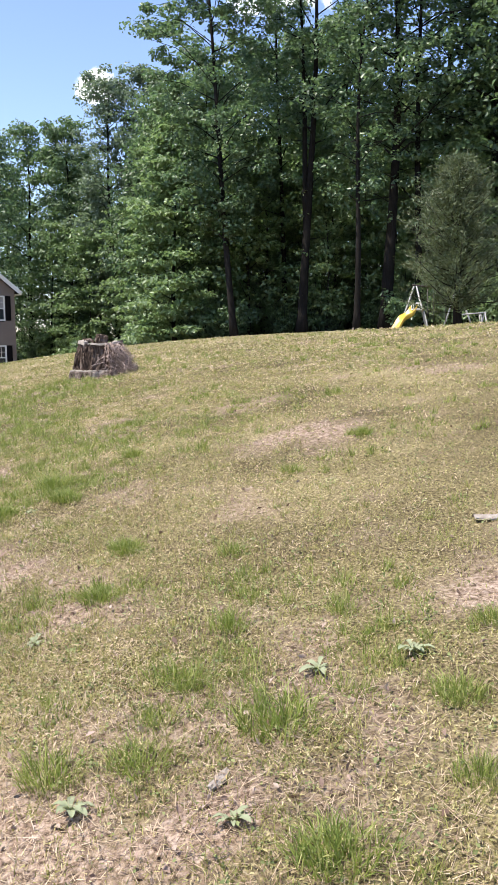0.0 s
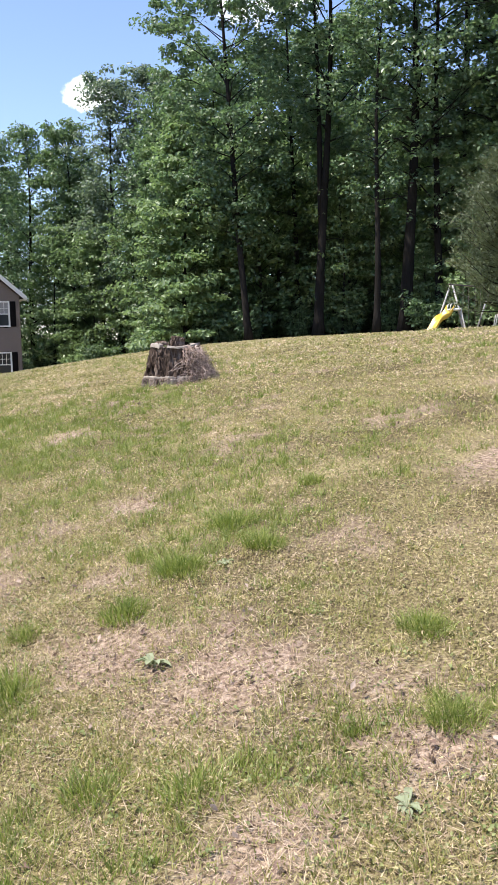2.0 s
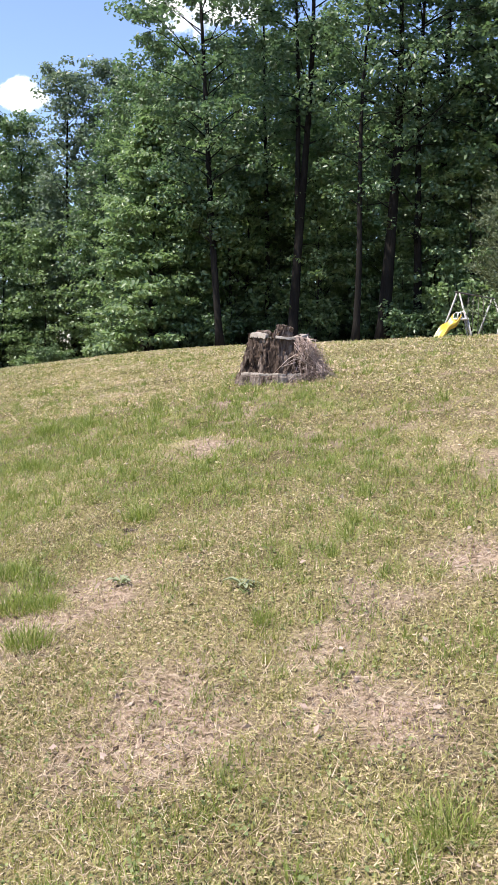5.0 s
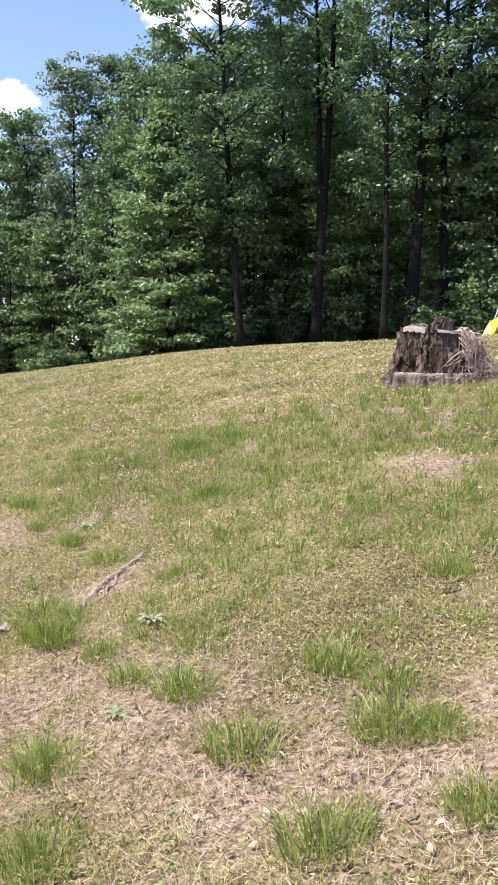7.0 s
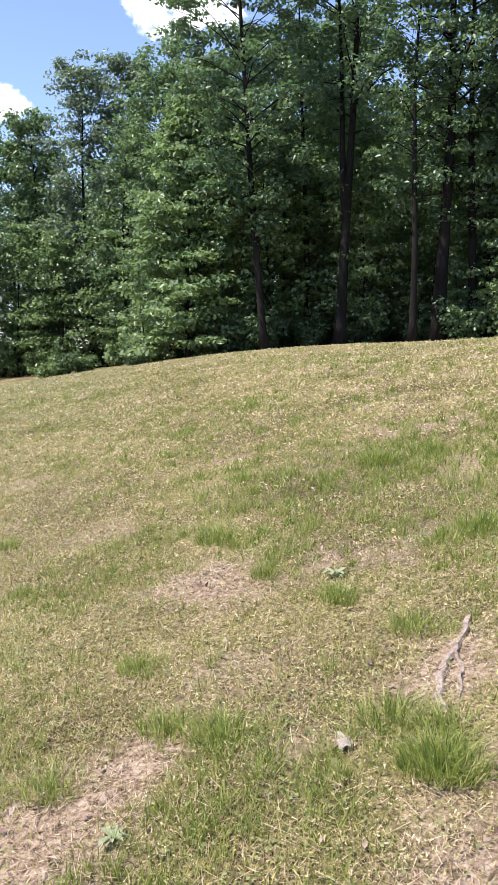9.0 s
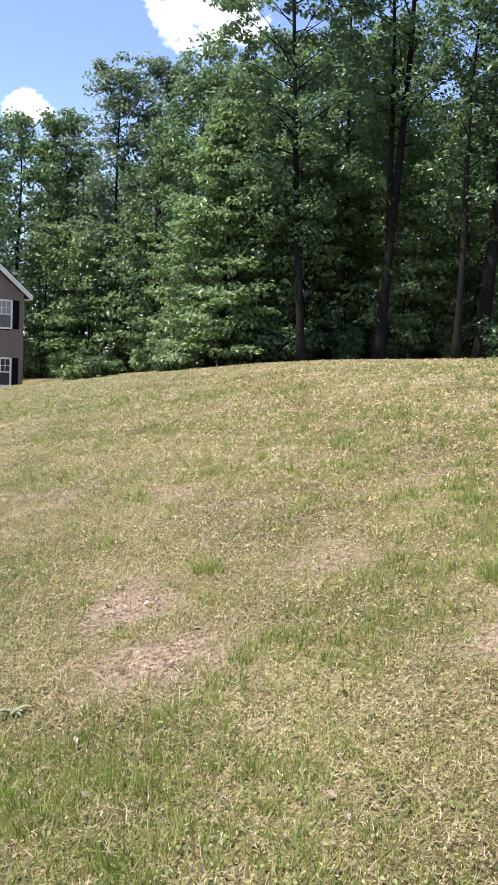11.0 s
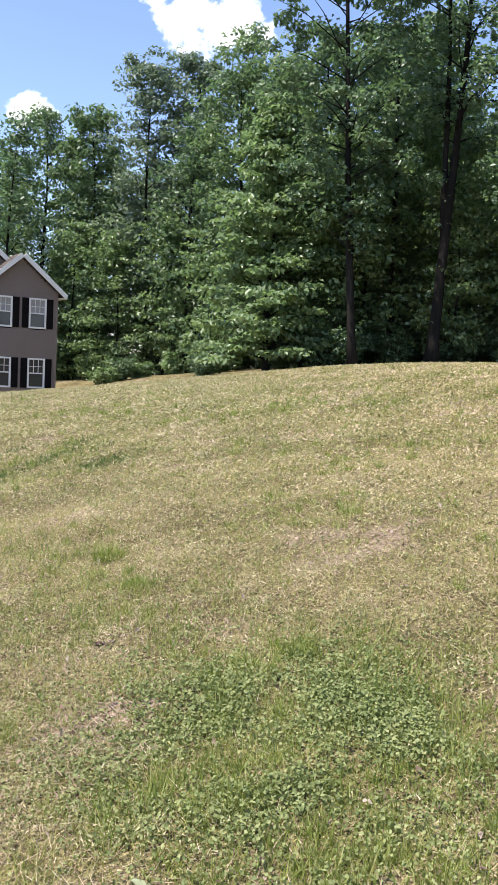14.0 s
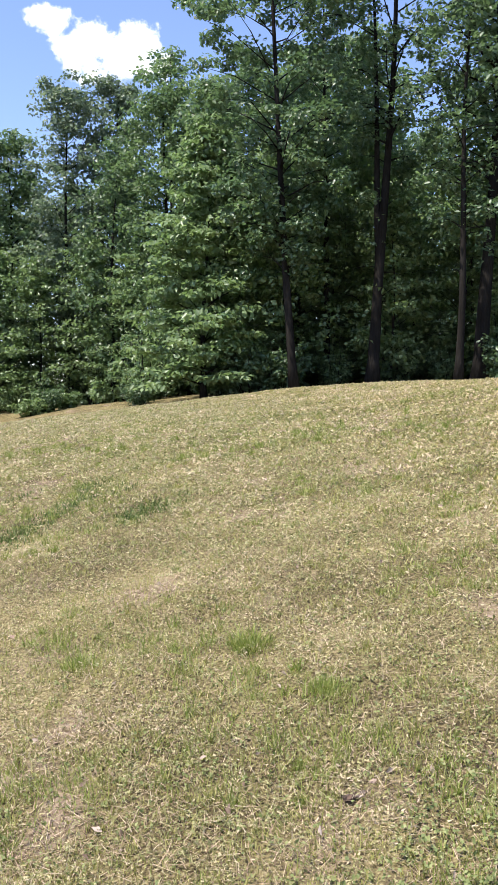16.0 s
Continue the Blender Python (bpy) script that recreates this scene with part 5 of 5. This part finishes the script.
def make_weeds():
    leaves = [rosette_leaf(s) for s in (101, 102, 103, 104)]
    r = random.Random(104)
    for i, (x, y, s) in enumerate([(0.22, 2.5, 1.1), (0.5, 2.5, 1.2), (-0.42, 2.0, 1.3), (-0.02, 1.85, 1.0), (-1.42, 3.95, 1.4), (-1.2, 4.75, 1.0), (-0.75, 3.0, 1.0), (-3.0, 6.3, 1.1), (-2.55, 6.0, 1.3), (-4.35, 8.6, 1.2), (-4.1, 6.6, 0.9), (-5.15, 7.3, 1.0), (-6.5, 9.0, 1.0), (-7.7, 9.6, 1.0), (-4.0, 7.2, 1.2)]):
        ob = new("weed_rosette")
        ob.matrix_basis = pose(x, y, ground_z(x, y), r.uniform(-6, 6), r.uniform(-6, 6), r.uniform(0, 360)) @ Matrix.Diagonal((s, s, s, 1))
        tagged(ob, "flat rosette of grey-green weed leaves", "weed", "weeds in the lawn")
        for k in range(11):
            leaf = part("leaf", leaves[r.randrange(4)], ROSETTE, ob)
            leaf.matrix_basis = pose(0, 0, 0.002 * k / 11, 0, r.uniform(-14, 4), k * 137.5 + r.uniform(-14, 14)) @ Matrix.Scale(r.uniform(0.6, 1.15), 4)


make_weeds()


def bark_piece(at, length, width, turn, material, seed, name="bark_piece", label="curled dark piece of bark on the lawn", category="bark"):
    """A curled, ragged sliver of bark or root."""
    r = random.Random(seed)
    n, m = 12, 6
    verts, faces = [], []
    for i in range(n + 1):
        f = i / n
        w = width * (0.35 + 0.65 * math.sin(math.pi * min(1, 0.12 + f * 0.85))) * r.uniform(0.8, 1.15)
        for k in range(m + 1):
            g = k / m * 2 - 1
            verts.append((length * (f - 0.5), g * w + 0.3 * width * math.sin(f * 4 + seed), 0.35 * width * (1 - g * g) + r.uniform(0, 0.004) + 0.003))
    top = len(verts)
    verts += [(x, y, z - 0.006) for x, y, z in verts]
    for i in range(n):
        for k in range(m):
            a = i * (m + 1) + k
            faces.append((a, a + m + 1, a + m + 2, a + 1))
            faces.append((top + a, top + a + 1, top + a + m + 2, top + a + m + 1))
    ob = new(name, mesh_from(name, verts, faces, material))
    ob.matrix_basis = pose(*at, ground_z(*at) + 0.004, 0, 0, turn)
    tagged(ob, label, category)


def exposed_root(points, radius, seed):
    """A gnarled root that breaks the surface."""
    r = random.Random(seed)
    pts, rad = [], []
    for i in range(len(points) - 1):
        for k in range(5):
            f = k / 5
            x = points[i][0] * (1 - f) + points[i + 1][0] * f + r.uniform(-0.008, 0.008)
            y = points[i][1] * (1 - f) + points[i + 1][1] * f + r.uniform(-0.008, 0.008)
            pts.append((x, y, ground_z(x, y) + radius * 0.35 + r.uniform(-0.004, 0.006)))
            rad.append(radius * r.uniform(0.65, 1.15))
    rad[0] = rad[-1] = radius * 0.3
    ob = new("exposed_root", tube_mesh("exposed_root", [tube_arrays(pts, rad, 7, 0.25, r)], ROOT, False))
    tagged(ob, "pale weathered root in a bare strip of lawn", "root")


ROOT = surface("pale_root_bark", [(0.35, (0.150, 0.109, 0.088)), (0.5, (0.286, 0.231, 0.197)), (0.65, (0.422, 0.367, 0.326))], scale=12, fine=70, rough=0.95, bump=0.8, bump_distance=0.01)
exposed_root([(-4.02, 8.0), (-4.10, 7.86), (-4.20, 7.72), (-4.27, 7.56), (-4.29, 7.42)], 0.014, 111)
exposed_root([(-4.14, 7.84), (-4.17, 7.66), (-4.24, 7.50)], 0.009, 112)
bark_piece((-3.0, 6.95), 0.07, 0.016, 10, DEADWOOD, 113)
bark_piece((-7.9, 11.0), 0.08, 0.014, 30, DEADWOOD, 114)
bark_piece((-4.56, 7.45), 0.09, 0.02, 100, CUTWOOD, 115, label="pale chip of wood on the lawn", category="wood chip", name="wood_chip")
bark_piece((1.01, 3.55), 0.16, 0.03, 8, CUTWOOD, 116, label="pale flat chip of wood on the lawn", category="wood chip", name="wood_chip")
bark_piece((-0.06, 2.02), 0.10, 0.016, 60, CUTWOOD, 117, label="pale chip of wood on the lawn", category="wood chip", name="wood_chip")


def make_tall_weeds():
    """Rank grass and weeds on the bank before the swing set."""
    rng = np.random.default_rng(121)
    n = 5200
    x, y = rng.normal(7.6, 0.85, n), rng.normal(23.6, 1.3, n)
    h = rng.uniform(0.08, 0.34, n) * np.exp(-(((x - 7.9) / 1.6) ** 2))
    me = mesh_of_polys("tall_grass", *blade_arrays(rng, x, y, land(x, y) - 0.01, h + 0.03, rng.uniform(0.007, 0.014, n), 0.6), BLADE)
    tagged(new("tall_grass", me), "rank pale grass on the bank by the swings", "tall grass", kind="stuff")


make_tall_weeds()


def clump_mesh(name, seed, count, far, per, tall, share, mat):
    """Small clumps of upright blades, thrown over the lawn; share(g, b): how often one grows, from the greenness and bareness of the place."""
    rng = np.random.default_rng(seed)
    x, y, d = scatter(rng, count, far=far, pull=1.2)
    g, b = green_share(x, y), bare_share(x, y)
    keep = rng.random(len(x)) < share(g, b)
    x, y, d = x[keep], y[keep], d[keep]
    n = len(x) * per
    a, r = rng.uniform(0, 6.283, n), np.repeat(rng.uniform(0.015, 0.065, len(x)), per) * np.sqrt(rng.random(n))
    px, py = np.repeat(x, per) + np.cos(a) * r, np.repeat(y, per) + np.sin(a) * r
    h = rng.uniform(0.3, 1.0, n) * tall * np.repeat(rng.uniform(0.5, 1.4, len(x)), per)
    w = rng.uniform(0.0024, 0.0046, n) * np.repeat(np.clip(d / 4, 1, 2.6), per)
    return mesh_of_polys(name, *blade_arrays(rng, px, py, land(px, py) - 0.004, h, w, 0.7, simple=True), mat)


def make_clumps():
    """Many lesser clumps of green and of dry grass, too many to count."""
    green = clump_mesh("green_clumps", 131, 15000, 20, 36, 0.085, lambda g, b: np.clip((g - 0.45) * 3.0, 0.03, 0.9) * (b < 0.75), LUSH)
    tagged(new("green_clumps", green), "scattered small clumps of green grass", "grass", kind="stuff")
    dry = clump_mesh("dry_clumps", 132, 15000, 28, 16, 0.06, lambda g, b: np.clip(0.75 - 0.5 * b, 0, 1), BLADE)
    tagged(new("dry_clumps", dry), "scattered small clumps of yellowing grass", "grass", kind="stuff")


make_clumps()


DARKGRASS = foliage("dark_green_blade", [(0.0, (0.055, 0.09, 0.026)), (0.5, (0.105, 0.15, 0.042)), (1.0, (0.2, 0.235, 0.08))], clear=0.3, spread=0.8, scale=3, rough=0.55, gloss=0.3)


def make_dark_streaks():
    """Two slanting streaks of rank dark grass across the far lawn."""
    rng = np.random.default_rng(141)
    xs, ys = [], []
    for (ax, ay), (bx, by), width, count in (((-9.35, 14.2), (-8.75, 15.2), 0.09, 1200), ((-8.75, 15.2), (-8.45, 16.3), 0.08, 700), ((-8.42, 14.45), (-8.02, 14.9), 0.09, 900), ((-8.42, 15.5), (-8.25, 15.9), 0.09, 160), ((-9.2, 15.9), (-9.0, 16.3), 0.09, 160)):
        f = rng.random(count)
        xs.append(ax + (bx - ax) * f + rng.normal(0, width, count))
        ys.append(ay + (by - ay) * f + rng.normal(0, width, count))
    x, y = np.concatenate(xs), np.concatenate(ys)
    keep = value_noise(x * 7, y * 7, 51) > 0.3
    x, y = x[keep], y[keep]
    v = blade_arrays(rng, x, y, land(x, y) - 0.004, rng.uniform(0.02, 0.055, len(x)), rng.uniform(0.005, 0.010, len(x)), 0.75)
    tagged(new("dark_grass", mesh_of_polys("dark_grass", *v, DARKGRASS)), "streaks of rank dark green grass in the lawn", "grass", kind="stuff")


make_dark_streaks()
